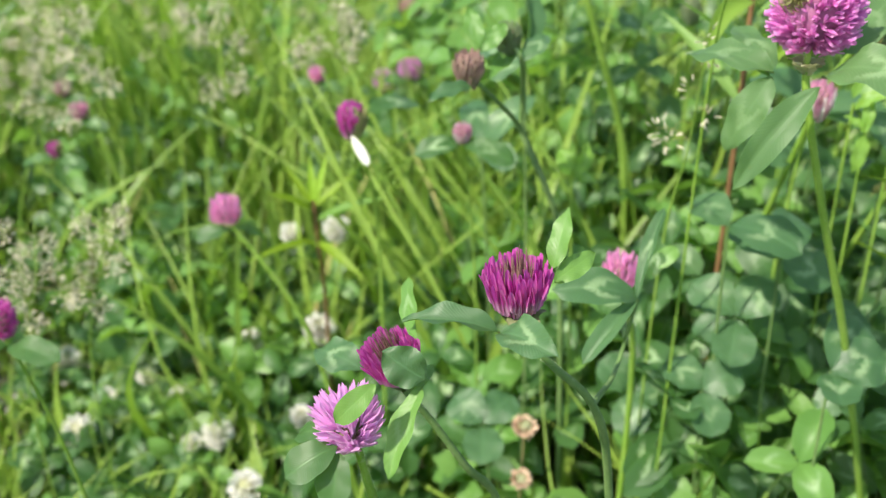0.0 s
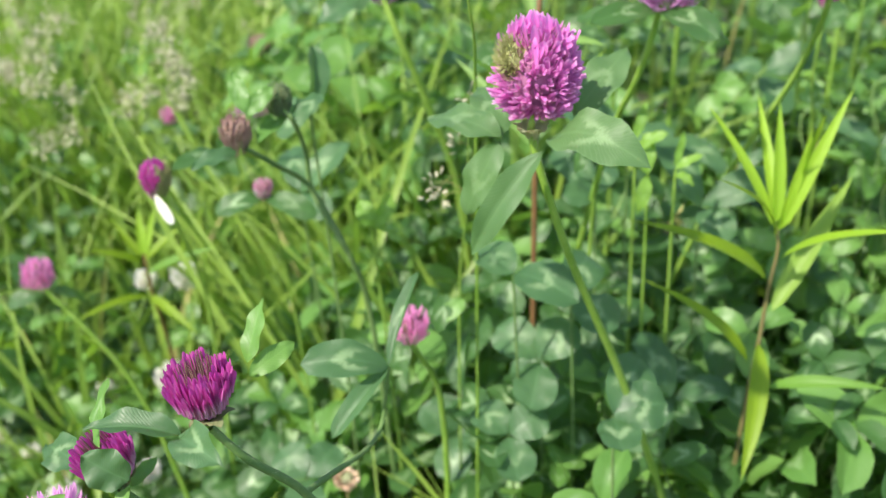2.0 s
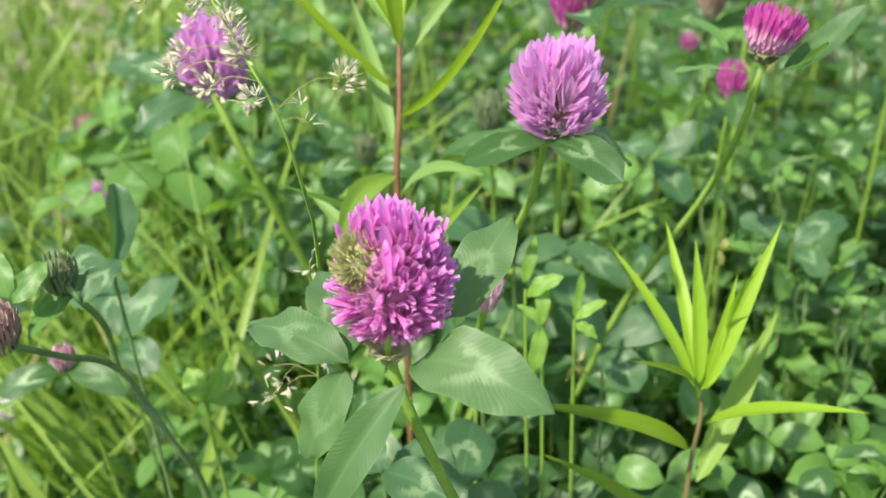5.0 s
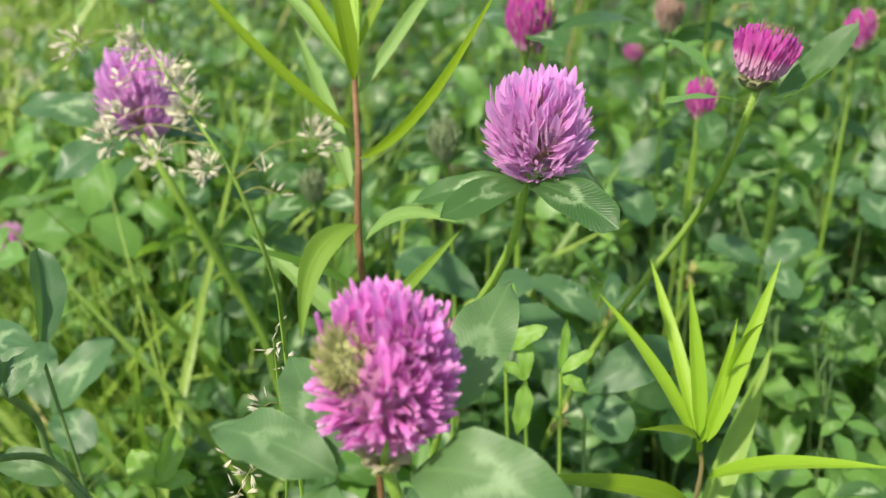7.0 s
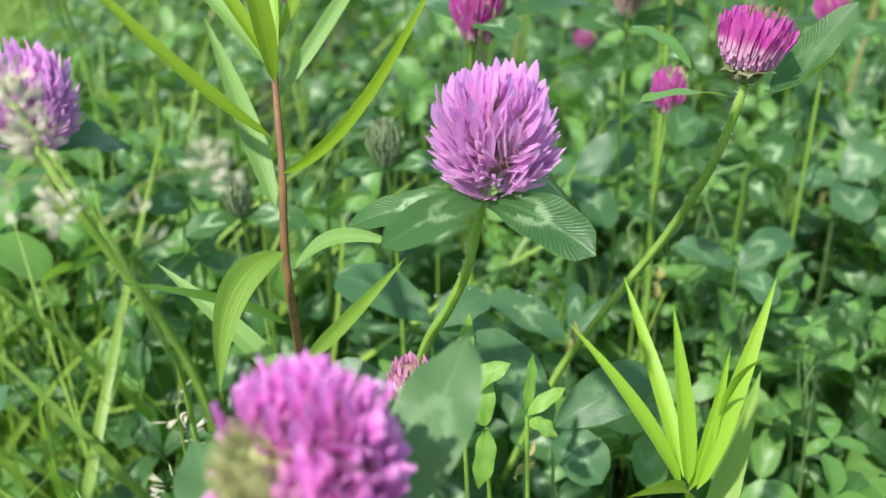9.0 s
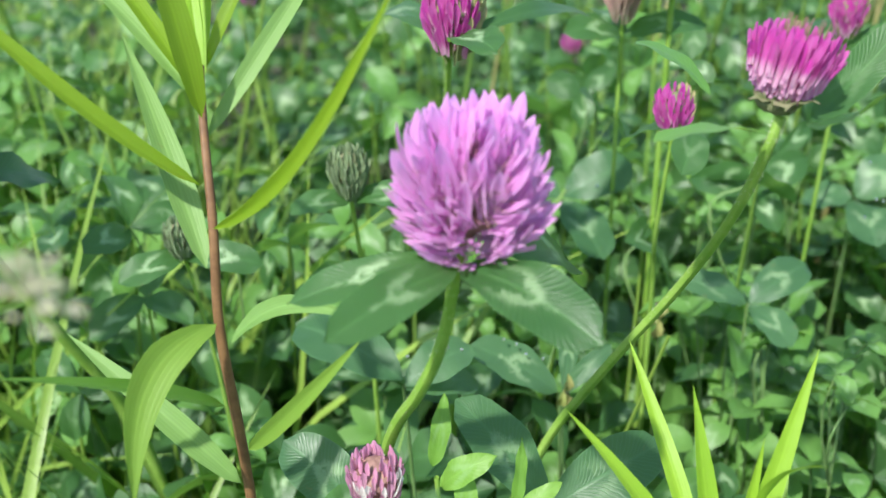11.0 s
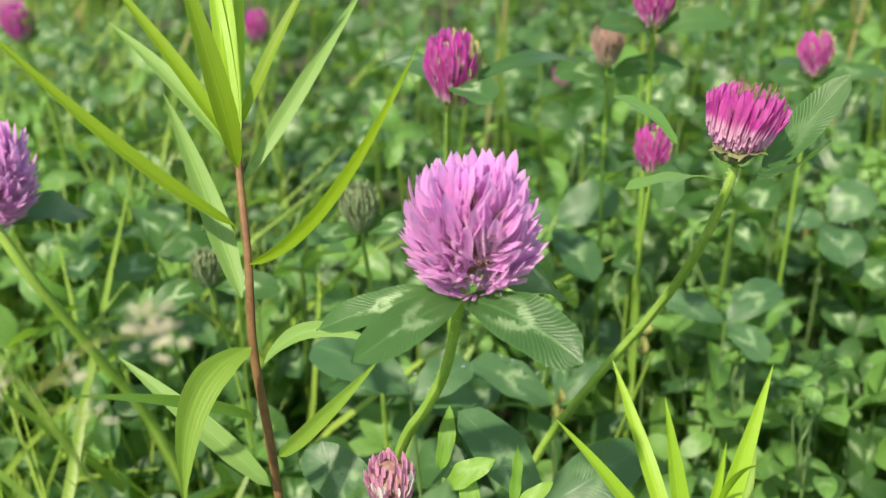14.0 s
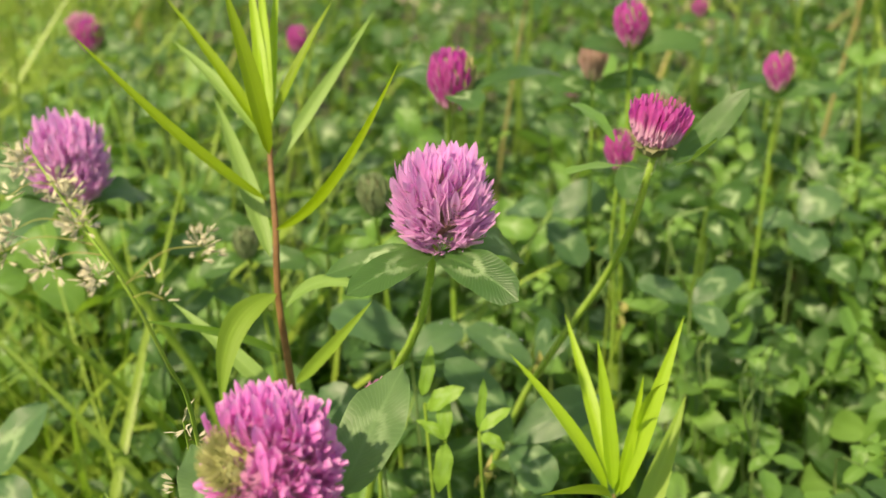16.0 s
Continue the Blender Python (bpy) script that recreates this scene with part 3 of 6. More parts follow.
def willow_leaf_plant(nodes, leaves, label, slim=False):
    """An upright plant with long narrow leaves along a reddish stem."""
    rnd = random.Random(SEEDS.random())
    foot = Vector(nodes[-1])
    plant = thing("willow_leaved_plant", foot, label, "plant")
    soup = Soup()
    tube(soup, [q - foot for q in smooth_line(nodes)], 0.0006 if slim else 0.0008, 0.0012 if slim else 0.0014, 9)
    part("stem", soup.mesh("stem", OLIVE_STEM if slim else RED_STEM), plant, "olive-brown stem" if slim else "red-brown stem")
    for b, t, w, bend, n, tone in leaves:
        put_leaf(plant, b, t, w * (0.86 if slim else 0.70), bend, n, 0.45, LANCE[tone], "lance", rnd=rnd)


def white_clover(at, width):
    rnd = random.Random(SEEDS.random())
    x, y, z = at
    foot = Vector((x + rnd.uniform(-0.02, 0.02), y + rnd.uniform(0, 0.03), 0))
    plant = thing("white_clover", foot, "small creamy white clover head on a thin green stalk", "clover", "white clovers")
    top = Vector(at) - foot
    soup = Soup()
    tube(soup, smooth_line([top, top * 0.5 + Vector((0.004, 0.004, 0)), Vector()]), 0.0006, 0.0009, 6)
    part("stem", soup.mesh("stem", STEM), plant)
    build_head(plant, top, width, width * 0.92, "full", "white", (rnd.uniform(-0.3, 0.3), rnd.uniform(-0.4, 0.1), 1), rnd, False)


def dead_clover(at, width):
    rnd = random.Random(SEEDS.random())
    foot = Vector((at[0], at[1] + 0.02, 0))
    plant = thing("dead_clover", foot, "withered tan clover head low among the leaves", "clover")
    top = Vector(at) - foot
    soup = Soup()
    tube(soup, smooth_line([top, top * 0.5, Vector()]), 0.0006, 0.0009, 6)
    part("stem", soup.mesh("stem", STRAW), plant)
    build_head(plant, top, width * 1.15, width * 0.62, "full", "dead", (0.3, -0.5, 1), rnd, False)


def withered_bract(at, size):
    """A shrivelled tan bract on a thin stalk."""
    rnd = random.Random(SEEDS.random())
    foot = Vector((at[0] + 0.004, at[1] + 0.01, 0))
    plant = thing("withered_bract", foot, "shrivelled tan bract on a thin dry stalk", "bract")
    q = Vector(at) - foot
    soup = Soup()
    tube(soup, smooth_line([q, q * 0.5 + Vector((0.003, 0, 0)), Vector()]), 0.0004, 0.0007, 5)
    part("stalk", soup.mesh("stalk", DARK_STEM), plant)
    soup = Soup()
    for k in range(4):
        d = Vector((rnd.gauss(0, 0.35), rnd.gauss(0, 0.35), rnd.choice((-1, -1, 1))))
        leaf_rows(soup, aim(q, q + d), size * rnd.uniform(0.8, 1.4), size * rnd.uniform(0.4, 0.7), "oval", 0.2, 0.8, 7, 4, 0.12, k, rnd.gauss(0, 1.5))
    part("bract", soup.mesh("bract", STRAW), plant)


def spikelet_mesh(rings=4, sides=4):
    soup = Soup()
    for dx, k in ((-0.10, 0.0), (0.10, 0.25), (0.0, 0.5)):
        rows_, uvs = [], []
        for i in range(rings + 1):
            v = i / rings
            w = 0.085 * math.sin(math.pi * (0.14 + 0.85 * v ** 0.85))
            rows_.append([Vector((dx * v * 2 + w * math.cos(g), w * 0.8 * math.sin(g), k * 0.3 + v * 0.95)) for g in (6.2832 * j / sides for j in range(sides + 1))])
            uvs.append([(j / sides, v) for j in range(sides + 1)])
        soup.grid(rows_, uvs)
    return soup.mesh("spikelet", SEED)


SPIKELET = spikelet_mesh()
LIGHT_SPIKELET = spikelet_mesh(2, 3)


def grass_panicle(stem, tufts, size, label, single=False):
    """A grass stalk whose branches carry tufts of spikelets."""
    rnd = random.Random(SEEDS.random())
    foot = Vector(stem[-1])
    plant = thing("grass_panicle", foot, label, "grass", "grass panicles")
    line = [q - foot for q in smooth_line(stem)]
    soup = Soup()
    tube(soup, line, 0.00022, 0.00065, 6)
    stalk = part("stalk", soup.mesh("stalk", STEM), plant)
    for at, r, count in tufts:
        q = Vector(at) - foot
        near = min(line, key=lambda p: (p - q).length + max(0, p.z - q.z) * 0.6)
        mid = near.lerp(q, 0.55) + Vector((0, 0, 0.15 * (q - near).length))
        soup = Soup()
        tube(soup, smooth_line([near, mid, q], 5), 0.00016, 0.00010, 4)
        branch = part("branch", soup.mesh("branch", STRAW), plant)
        way = (q - near).normalized() if (q - near).length > 1e-4 else Vector((0, 0, 1))
        cluster = Soup()
        for _ in range(max(5, round(count * 0.62)) if single else count):
            off = Vector((rnd.gauss(0, 1), rnd.gauss(0, 1), rnd.gauss(0, 1.1))) * r * (0.36 if single else 0.34)
            out = (off.normalized() * 0.8 + way * 0.5 + Vector((rnd.gauss(0, 0.4), rnd.gauss(0, 0.4), 0.3))).normalized()
            m = floret_place(q + off, out, size * rnd.uniform(0.7, 1.25), rnd.uniform(0, 6), 1.0)
            if single:
                part("spikelet", SPIKELET, branch, "", m)
                continue
            n0 = len(cluster.v)
            cluster.v.extend(m @ v.co for v in LIGHT_SPIKELET.vertices)
            for p in LIGHT_SPIKELET.polygons:
                cluster.f.append(tuple(n0 + x for x in p.vertices))
                cluster.uv.extend(((0, 0), (1, 0), (1, 1), (0, 1)))
        if not single:
            part("seed_tuft", cluster.mesh("seed_tuft", SEED), branch)
    return plant


# ---- ground, kerb ----
def graded(lo, hi, step, far):
    a = list(np.arange(lo, hi + 1e-6, step))
    g, d = [], step
    while d < far:
        d *= 1.9
        g.append(d)
    return [lo - d for d in reversed(g)] + a + [hi + d for d in g]


xs, ys = graded(-1.2, 2.4, 0.06, 400), graded(-0.6, 2.6, 0.06, 400)
soup = Soup()
rows_ = []
for y in ys:
    rows_.append([Vector((x, y, (0.012 * noise.noise(Vector((x * 3, y * 3, 0))) + 0.005 * noise.noise(Vector((x * 14, y * 14, 3)))) * (abs(x) < 3 and abs(y) < 3) - 0.008)) for x in xs])
soup.grid(rows_, [[(0, 0)] * len(xs)] * len(ys))
tagged(new("ground", soup.mesh("ground", SOIL)), "bare grey-brown soil under the meadow plants", "ground", "", "structure")


def bevel_box(name, size, material, edge=0.01):
    bm = bmesh.new()
    bmesh.ops.create_cube(bm, size=1.0, matrix=Matrix.Diagonal((*size, 1)))
    bmesh.ops.bevel(bm, geom=list(bm.edges), offset=edge, segments=2, affect="EDGES")
    me = bpy.data.meshes.new(name)
    bm.to_mesh(me)
    bm.free()
    me.materials.append(material)
    return me


kerb = thing("kerb", (1.40, 2.24, 0), "row of pale concrete kerb stones beyond the meadow", "kerb", "", "structure")
kerb.rotation_euler = (0, 0, math.atan2(-0.313, 0.579))
stone = bevel_box("kerb_stone", (0.792, 0.15, 0.20), CONCRETE, 0.012)
for i in range(-3, 4):
    part("kerb_stone", stone, kerb, "", pose(0.8 * i, 0.075, -0.05 + 0.004 * (i % 2)))
soup = Soup()
soup.grid([[Vector((-2.8, 0.154, 0.04)), Vector((2.8, 0.154, 0.04))], [Vector((-2.8, 2.2, 0.05)), Vector((2.8, 2.2, 0.05))]], [[(0, 0), (1, 0)], [(0, 1), (1, 1)]])
path = new("pavement", soup.mesh("pavement", PAVING))
path.matrix_basis = pose(1.40, 2.24, 0, 0, 0, math.degrees(math.atan2(-0.313, 0.579)))
tagged(path, "pale grey concrete pavement behind the kerb", "pavement", "", "structure")


# ---- meadow cover ----
def ease(x, lo, hi):
    f = max(0.0, min(1.0, (x - lo) / (hi - lo)))
    return f * f * (3 - 2 * f)


def clover_share(x, y):
    return ease(x + 0.10 * noise.noise(Vector((x * 6, y * 6, 1))) - 0.08 * ease(0.78 - y, 0.0, 0.2), -0.15, 0.17)


def canopy(x, y):
    """Height that the leaves reach over the ground at a place."""
    s = ease(x - 0.06 * ease(0.75 - y, 0.0, 0.3) + 0.10 * ease(y, 0.7, 1.1), -0.03, 0.09)
    h = 0.10 + 0.15 * s + 0.035 * noise.noise(Vector((x * 7, y * 7, 5)))
    return h * (0.25 + 0.75 * ease(y + 0.45 * max(0, x - 0.12), 0.22, 0.42))


def bare(x, y):
    return (x + 0.345) ** 2 + ((y - 0.60) * 0.8) ** 2 < 0.045 ** 2


def kerb_side(x, y):
    return (x - 1.40) * 0.313 + (y - 2.24) * 0.579 > -0.03


def trifoliate(soup, stalks, top, foot, size, rnd, tilt=0.45, along=6, across=4):
    """One clover leaf: stalk and three leaflets."""
    mid = foot.lerp(top, 0.6) + Vector((rnd.gauss(0, 0.006), rnd.gauss(0, 0.006), 0.01))
    tube(stalks, smooth_line([top, mid, foot], 3), 0.00045, 0.0007, 3)
    face = Vector((rnd.gauss(0, tilt), rnd.gauss(-0.25, tilt), 1)).normalized()
    g0 = rnd.uniform(0, 6.28)
    side = face.orthogonal().normalized()
    for k in range(3):
        g = g0 + k * 2.094 + rnd.gauss(0, 0.15)
        d = Matrix.Rotation(g, 3, face) @ side + face * rnd.uniform(-0.25, 0.25)
        leaf_rows(soup, aim(top, top + d, face), size * rnd.uniform(0.85, 1.2), size * rnd.uniform(0.46, 0.70), "leaflet", rnd.uniform(0.02, 0.20), rnd.uniform(0.0, 0.7), along, across, 0.03, g, rnd.gauss(0, 0.3))


def clover_patch(rnd, leaves):
    """A low clover plant, unit high, with its leaflets and stalks as parts."""
    plant = thing("clover_plant", (0, 0, 0), "leafy clover plant, green leaves with pale chevrons", "clover", "leafy clover plants")
    for i in range(leaves):
        g, r = rnd.uniform(0, 6.28), 0.045 * math.sqrt(rnd.random())
        top = Vector((math.cos(g) * r, math.sin(g) * r, 0.25 * rnd.uniform(0.62, 1.02)))
        foot = Vector((math.cos(g) * r * 0.2, math.sin(g) * r * 0.2, 0))
        stalks = Soup()
        blades = Soup()
        trifoliate(blades, stalks, Vector(), foot - top, rnd.uniform(0.022, 0.035), rnd, 0.4, 7, 4)
        # stalk colour darkened for the shade beneath the leaflets
        stalk = part("leaf_stalk", stalks.mesh("leaf_stalk", DARK_STEM), plant, "", Matrix.Translation(top))
        size = len(blades.v) // 3
        quads = len(blades.f) // 3
        tone = FRESH if rnd.random() < 0.07 else CLOVER
        for k in range(3):
            one = Soup()
            one.v = blades.v[k * size:(k + 1) * size]
            one.f = [tuple(x - k * size for x in f) for f in blades.f[k * quads:(k + 1) * quads]]
            one.uv = blades.uv[k * quads * 4:(k + 1) * quads * 4]
            part("leaflet", one.mesh("leaflet", tone), stalk)
    return plant


def clover_shoot(rnd):
    """A cluster of small young clover leaves on short stalks, its top at the origin."""
    plant = thing("young_clover_shoot", (0, 0, 0), "small bright yellow-green young clover shoot", "clover", "young clover shoots")
    for i in range(4):
        top = Vector((rnd.gauss(0, 0.009), rnd.gauss(0, 0.009), rnd.uniform(-0.012, 0.004)))
        stalks, blades = Soup(), Soup()
        trifoliate(blades, stalks, Vector(), Vector((0, 0, -0.06)) - top, rnd.uniform(0.0085, 0.0135), rnd, 0.5, 5, 4)
        # same dark stalk colour, shade painted in
        stalk = part("leaf_stalk", stalks.mesh("leaf_stalk", DARK_STEM), plant, "", Matrix.Translation(top))
        part("leaf", blades.mesh("leaf", YOUNG if i == 0 else FRESH), stalk)
    stem = Soup()
    tube(stem, [Vector((0, 0, -0.055)), Vector((0.004, 0.003, -0.14)), Vector((0.006, 0.008, -0.27))], 0.0007, 0.0009, 5)
    part("stem", stem.mesh("stem", DARK_STEM), plant)
    return plant


DROP = Soup()
ball(DROP, (0, 0, 0.35), 1.0, 0.8, None, 6, 10)
DROP = DROP.mesh("dew_drop", DEW)


def dew_drop(at, size):
    ob = new("dew_drop", DROP)
    ob.location, ob.scale = at, (size, size, size)
    tagged(ob, "tiny clear dew drop lying on a leaf", "dew", "dew drops")


# ---- plants ----
red_clover((0.1101, 0.2825, 0.3828), stem=[(0.1090, 0.2790, 0.3690), (0.1087, 0.2788, 0.3625), (0.1223, 0.2826, 0.3193), (0.1500, 0.2999, 0.2514), (0.2358, 0.3535, 0.0000)],
    leaves=[((0.1133, 0.2771, 0.3605), (0.1378, 0.2529, 0.3603), 0.0165, 0.22, None, 0.15),
            ((0.1237, 0.2888, 0.3640), (0.1444, 0.3101, 0.3790), 0.0135, 0.05, (-0.3, -0.8, 0.5), 0.15),
            ((0.0997, 0.2794, 0.3610), (0.0793, 0.3045, 0.3598), 0.0125, 0.12, None, 0.15),
            ((0.0990, 0.2792, 0.3605), (0.0887, 0.2813, 0.3356), 0.0115, 0.08, (-0.3, -0.8, 0.5), 0.15),
            ((0.1001, 0.2841, 0.3592), (0.0973, 0.3164, 0.3657), 0.0120, 0.06, None, 0.15),
            ((0.1111, 0.2723, 0.3595), (0.0888, 0.2693, 0.3279), 0.0100, 0.08, (-0.5, -0.7, 0.5), 0.50)],
    width=0.0290, height=0.0325, mood='full', tint='mauve', bracts=2, label='large purple-pink red clover bloom with a browned patch')
red_clover((0.1760, 0.3710, 0.3910), stem=[(0.1738, 0.3702, 0.3811), (0.1723, 0.3696, 0.3745), (0.1689, 0.3707, 0.3568), (0.1664, 0.3778, 0.3417), (0.1635, 0.3913, 0.3205), (0.1389, 0.5051, 0.0000)],
    leaves=[((0.1718, 0.3677, 0.3750), (0.1857, 0.3384, 0.3719), 0.0128, 0.10, None, 0.15),
            ((0.1714, 0.3678, 0.3750), (0.1422, 0.3515, 0.3756), 0.0090, 0.10, None, 0.15),
            ((0.1729, 0.3722, 0.3730), (0.1409, 0.3756, 0.3702), 0.0088, 0.12, None, 0.15),
            ((0.1862, 0.3764, 0.3703), (0.2091, 0.3930, 0.3552), 0.0140, 0.10, None, 0.15)],
    width=0.0313, height=0.0305, mood='full', tint='pink', bracts=0, label='rosy pink red clover in full bloom above paired leaves')
red_clover((0.2437, 0.3694, 0.4034), stem=[(0.2414, 0.3674, 0.3938), (0.2405, 0.3682, 0.3881), (0.2424, 0.3793, 0.3659), (0.2431, 0.3986, 0.3360), (0.2401, 0.4120, 0.3146), (0.2351, 0.4283, 0.2861), (0.2303, 0.4405, 0.2611), (0.1939, 0.5332, 0.0000)],
    leaves=[((0.2455, 0.3631, 0.3933), (0.2772, 0.3715, 0.4089), 0.0085, -0.14, (-0.5, -0.7, 0.5), 0.30),
            ((0.2416, 0.3604, 0.3944), (0.2474, 0.3455, 0.4065), 0.0085, -0.12, (0, -0.15, 1), 0.15),
            ((0.2366, 0.3656, 0.3917), (0.2110, 0.3655, 0.3945), 0.0065, 0.06, (0, 0.25, 0.95), 0.15),
            ((0.2402, 0.3887, 0.3921), (0.2380, 0.4166, 0.3974), 0.0060, 0.08, (0.2, -0.4, 0.9), 0.15)],
    width=0.0178, height=0.0152, mood='cup', tint='magenta', bracts=1, lean=(0.3, 0, 1), label='half-open magenta red clover on a tall hairy stem')
red_clover((0.2851, 0.4643, 0.3592), stem=[(0.2836, 0.4616, 0.3532), (0.2877, 0.4723, 0.3101), (0.2985, 0.4871, 0.2792), (0.2985, 0.4871, 0.0000)],
    leaves=[((0.2894, 0.4592, 0.3530), (0.2775, 0.4466, 0.3437), 0.0120, 0.10, None, 0.15),
            ((0.2801, 0.4625, 0.3525), (0.2775, 0.4810, 0.3405), 0.0120, 0.10, None, 0.15)],
    width=0.0125, height=0.015, mood='bud', tint='magenta', bracts=0, label='small magenta clover bud just opening')
red_clover((0.2218, 0.4920, 0.3909), stem=[(0.2194, 0.4891, 0.3841), (0.2284, 0.5171, 0.3319), (0.2284, 0.5171, 0.0000)],
    leaves=[((0.2213, 0.4871, 0.3817), (0.2871, 0.5173, 0.3732), 0.0085, 0.12, None, 0.15),
            ((0.2181, 0.4884, 0.3818), (0.2111, 0.5471, 0.3740), 0.0130, 0.12, None, 0.15),
            ((0.2161, 0.4786, 0.3846), (0.2196, 0.4545, 0.3871), 0.0130, 0.12, None, 0.15)],
    width=0.0185, height=0.0215, mood='bud', tint='magenta', bracts=0, label='half-open magenta clover on a straight stalk')
red_clover((0.4050, 0.5210, 0.3640), stem=[(0.4050, 0.5210, 0.3555), (0.4090, 0.5270, 0.2740), (0.4150, 0.5360, 0.1640), (0.4200, 0.5410, 0.0000)],
    leaves=[((0.4050, 0.5210, 0.3480), (0.4350, 0.5090, 0.3520), 0.0130, 0.12, None, 0.15),
            ((0.4050, 0.5210, 0.3480), (0.3780, 0.5170, 0.3540), 0.0130, 0.12, None, 0.15),
            ((0.4050, 0.5210, 0.3460), (0.4090, 0.5490, 0.3520), 0.0130, 0.12, None, 0.15)],
    width=0.0145, height=0.017, mood='bud', tint='magenta', bracts=0, label='closed clover bud with a magenta side')
red_clover((0.3100, 0.5380, 0.3760), stem=[(0.3100, 0.5380, 0.3688), (0.3140, 0.5440, 0.2860), (0.3200, 0.5530, 0.1760), (0.3250, 0.5580, 0.0000)],
    leaves=[((0.3100, 0.5380, 0.3600), (0.3400, 0.5260, 0.3640), 0.0130, 0.12, None, 0.15),
            ((0.3100, 0.5380, 0.3600), (0.2830, 0.5340, 0.3660), 0.0130, 0.12, None, 0.15),
            ((0.3100, 0.5380, 0.3580), (0.3140, 0.5660, 0.3640), 0.0130, 0.12, None, 0.15)],
    width=0.0135, height=0.0145, mood='bud', tint='brown', bracts=0, label='brownish fading clover bud')
red_clover((0.3220, 0.5240, 0.3960), stem=[(0.3220, 0.5240, 0.3870), (0.3260, 0.5300, 0.3060), (0.3320, 0.5390, 0.1960), (0.3370, 0.5440, 0.0000)],
    leaves=[((0.3220, 0.5240, 0.3800), (0.3520, 0.5120, 0.3840), 0.0130, 0.12, None, 0.15),
            ((0.3220, 0.5240, 0.3800), (0.2950, 0.5200, 0.3860), 0.0130, 0.12, None, 0.15),
            ((0.3220, 0.5240, 0.3780), (0.3260, 0.5520, 0.3840), 0.0130, 0.12, None, 0.15)],
    width=0.0165, height=0.018, mood='bud', tint='magenta', bracts=0, label='small pink clover bud on a tall stalk')
red_clover((0.3950, 0.6400, 0.4000), stem=[(0.3950, 0.6400, 0.3930), (0.3990, 0.6460, 0.3100), (0.4050, 0.6550, 0.2000), (0.4100, 0.6600, 0.0000)],
    leaves=[((0.3950, 0.6400, 0.3840), (0.4250, 0.6280, 0.3880), 0.0130, 0.12, None, 0.15),
            ((0.3950, 0.6400, 0.3840), (0.3680, 0.6360, 0.3900), 0.0130, 0.12, None, 0.15),
            ((0.3950, 0.6400, 0.3820), (0.3990, 0.6680, 0.3880), 0.0130, 0.12, None, 0.15)],
    width=0.012, height=0.014, mood='bud', tint='brown', bracts=0, label='dark wine-red clover bud')
red_clover((0.0690, 0.5274, 0.3655), stem=[(0.0687, 0.5196, 0.3505), (0.0756, 0.5172, 0.3312), (0.0885, 0.5240, 0.2951), (0.1094, 0.5405, 0.2257), (0.1224, 0.5507, 0.0000)],
    leaves=[((0.0645, 0.5213, 0.3516), (0.0233, 0.5387, 0.3615), 0.0160, 0.14, None, 0.15),
            ((0.0634, 0.5212, 0.3507), (0.0342, 0.5044, 0.3397), 0.0169, 0.12, None, 0.15),
            ((0.0695, 0.5277, 0.3476), (0.0992, 0.5508, 0.3334), 0.0152, 0.12, None, 0.15)],
    width=0.0346, height=0.0362, mood='full', tint='pink', bracts=0, label='pale pink red clover behind a grass panicle')
red_clover((0.1570, 0.3826, 0.3188), stem=[(0.1556, 0.3806, 0.3144), (0.1569, 0.3942, 0.2747), (0.1569, 0.3942, 0.0000)],
    leaves=[((0.1555, 0.3802, 0.3134), (0.1466, 0.3897, 0.3030), 0.0120, 0.10, None, 0.15)],
    width=0.0125, height=0.0145, mood='bud', tint='pale', bracts=0, label='pale pink clover bud with striped florets')
red_clover((0.0177, 0.1975, 0.3341), stem=[(0.0192, 0.1949, 0.3249), (0.0260, 0.1961, 0.3143), (0.0387, 0.2008, 0.2977), (0.0483, 0.2123, 0.2554), (0.0650, 0.2323, 0.0000)],
    leaves=[((0.0135, 0.1909, 0.3259), (-0.0097, 0.1940, 0.3275), 0.0075, 0.10, (0.3, -0.25, 0.9), 0.70),
            ((0.0135, 0.1875, 0.3281), (0.0251, 0.1733, 0.3312), 0.0095, 0.10, None, 0.50),
            ((0.0273, 0.2084, 0.3333), (0.0321, 0.2176, 0.3462), 0.0058, 0.05, (-0.4, -0.8, 0.3), 0.15),
            ((0.0276, 0.2070, 0.3306), (0.0388, 0.2148, 0.3346), 0.0058, 0.08, (-0.4, -0.8, 0.3), 0.15),
            ((-0.0066, 0.1920, 0.3236), (-0.0091, 0.2163, 0.3268), 0.0050, 0.05, (-0.3, -0.8, 0.3), 0.15)],
    width=0.0158, height=0.015, mood='cup', tint='magenta', bracts=1, lean=(-0.08, -0.1, 1), dark=True, label='deep magenta half-open clover with a bristly crown')
clover_leaf_sprig(stem=[(0.0618, 0.2624, 0.2923), (0.0579, 0.2613, 0.2691), (0.0390, 0.2008, 0.2977)],
    leaves=[((0.0618, 0.2624, 0.2923), (0.0344, 0.2596, 0.2977), 0.0125, 0.14, (0.1, -0.5, 0.9), 0.35),
            ((0.0618, 0.2624, 0.2923), (0.0733, 0.2851, 0.3138), 0.0050, 0.05, (-0.6, -0.7, 0.2), 0.80),
            ((0.0618, 0.2624, 0.2923), (0.0432, 0.2460, 0.2786), 0.0065, 0.10, (-0.5, -0.8, 0.3), 0.60)],
    label='folded blue-green clover leaf on a thin stalk')
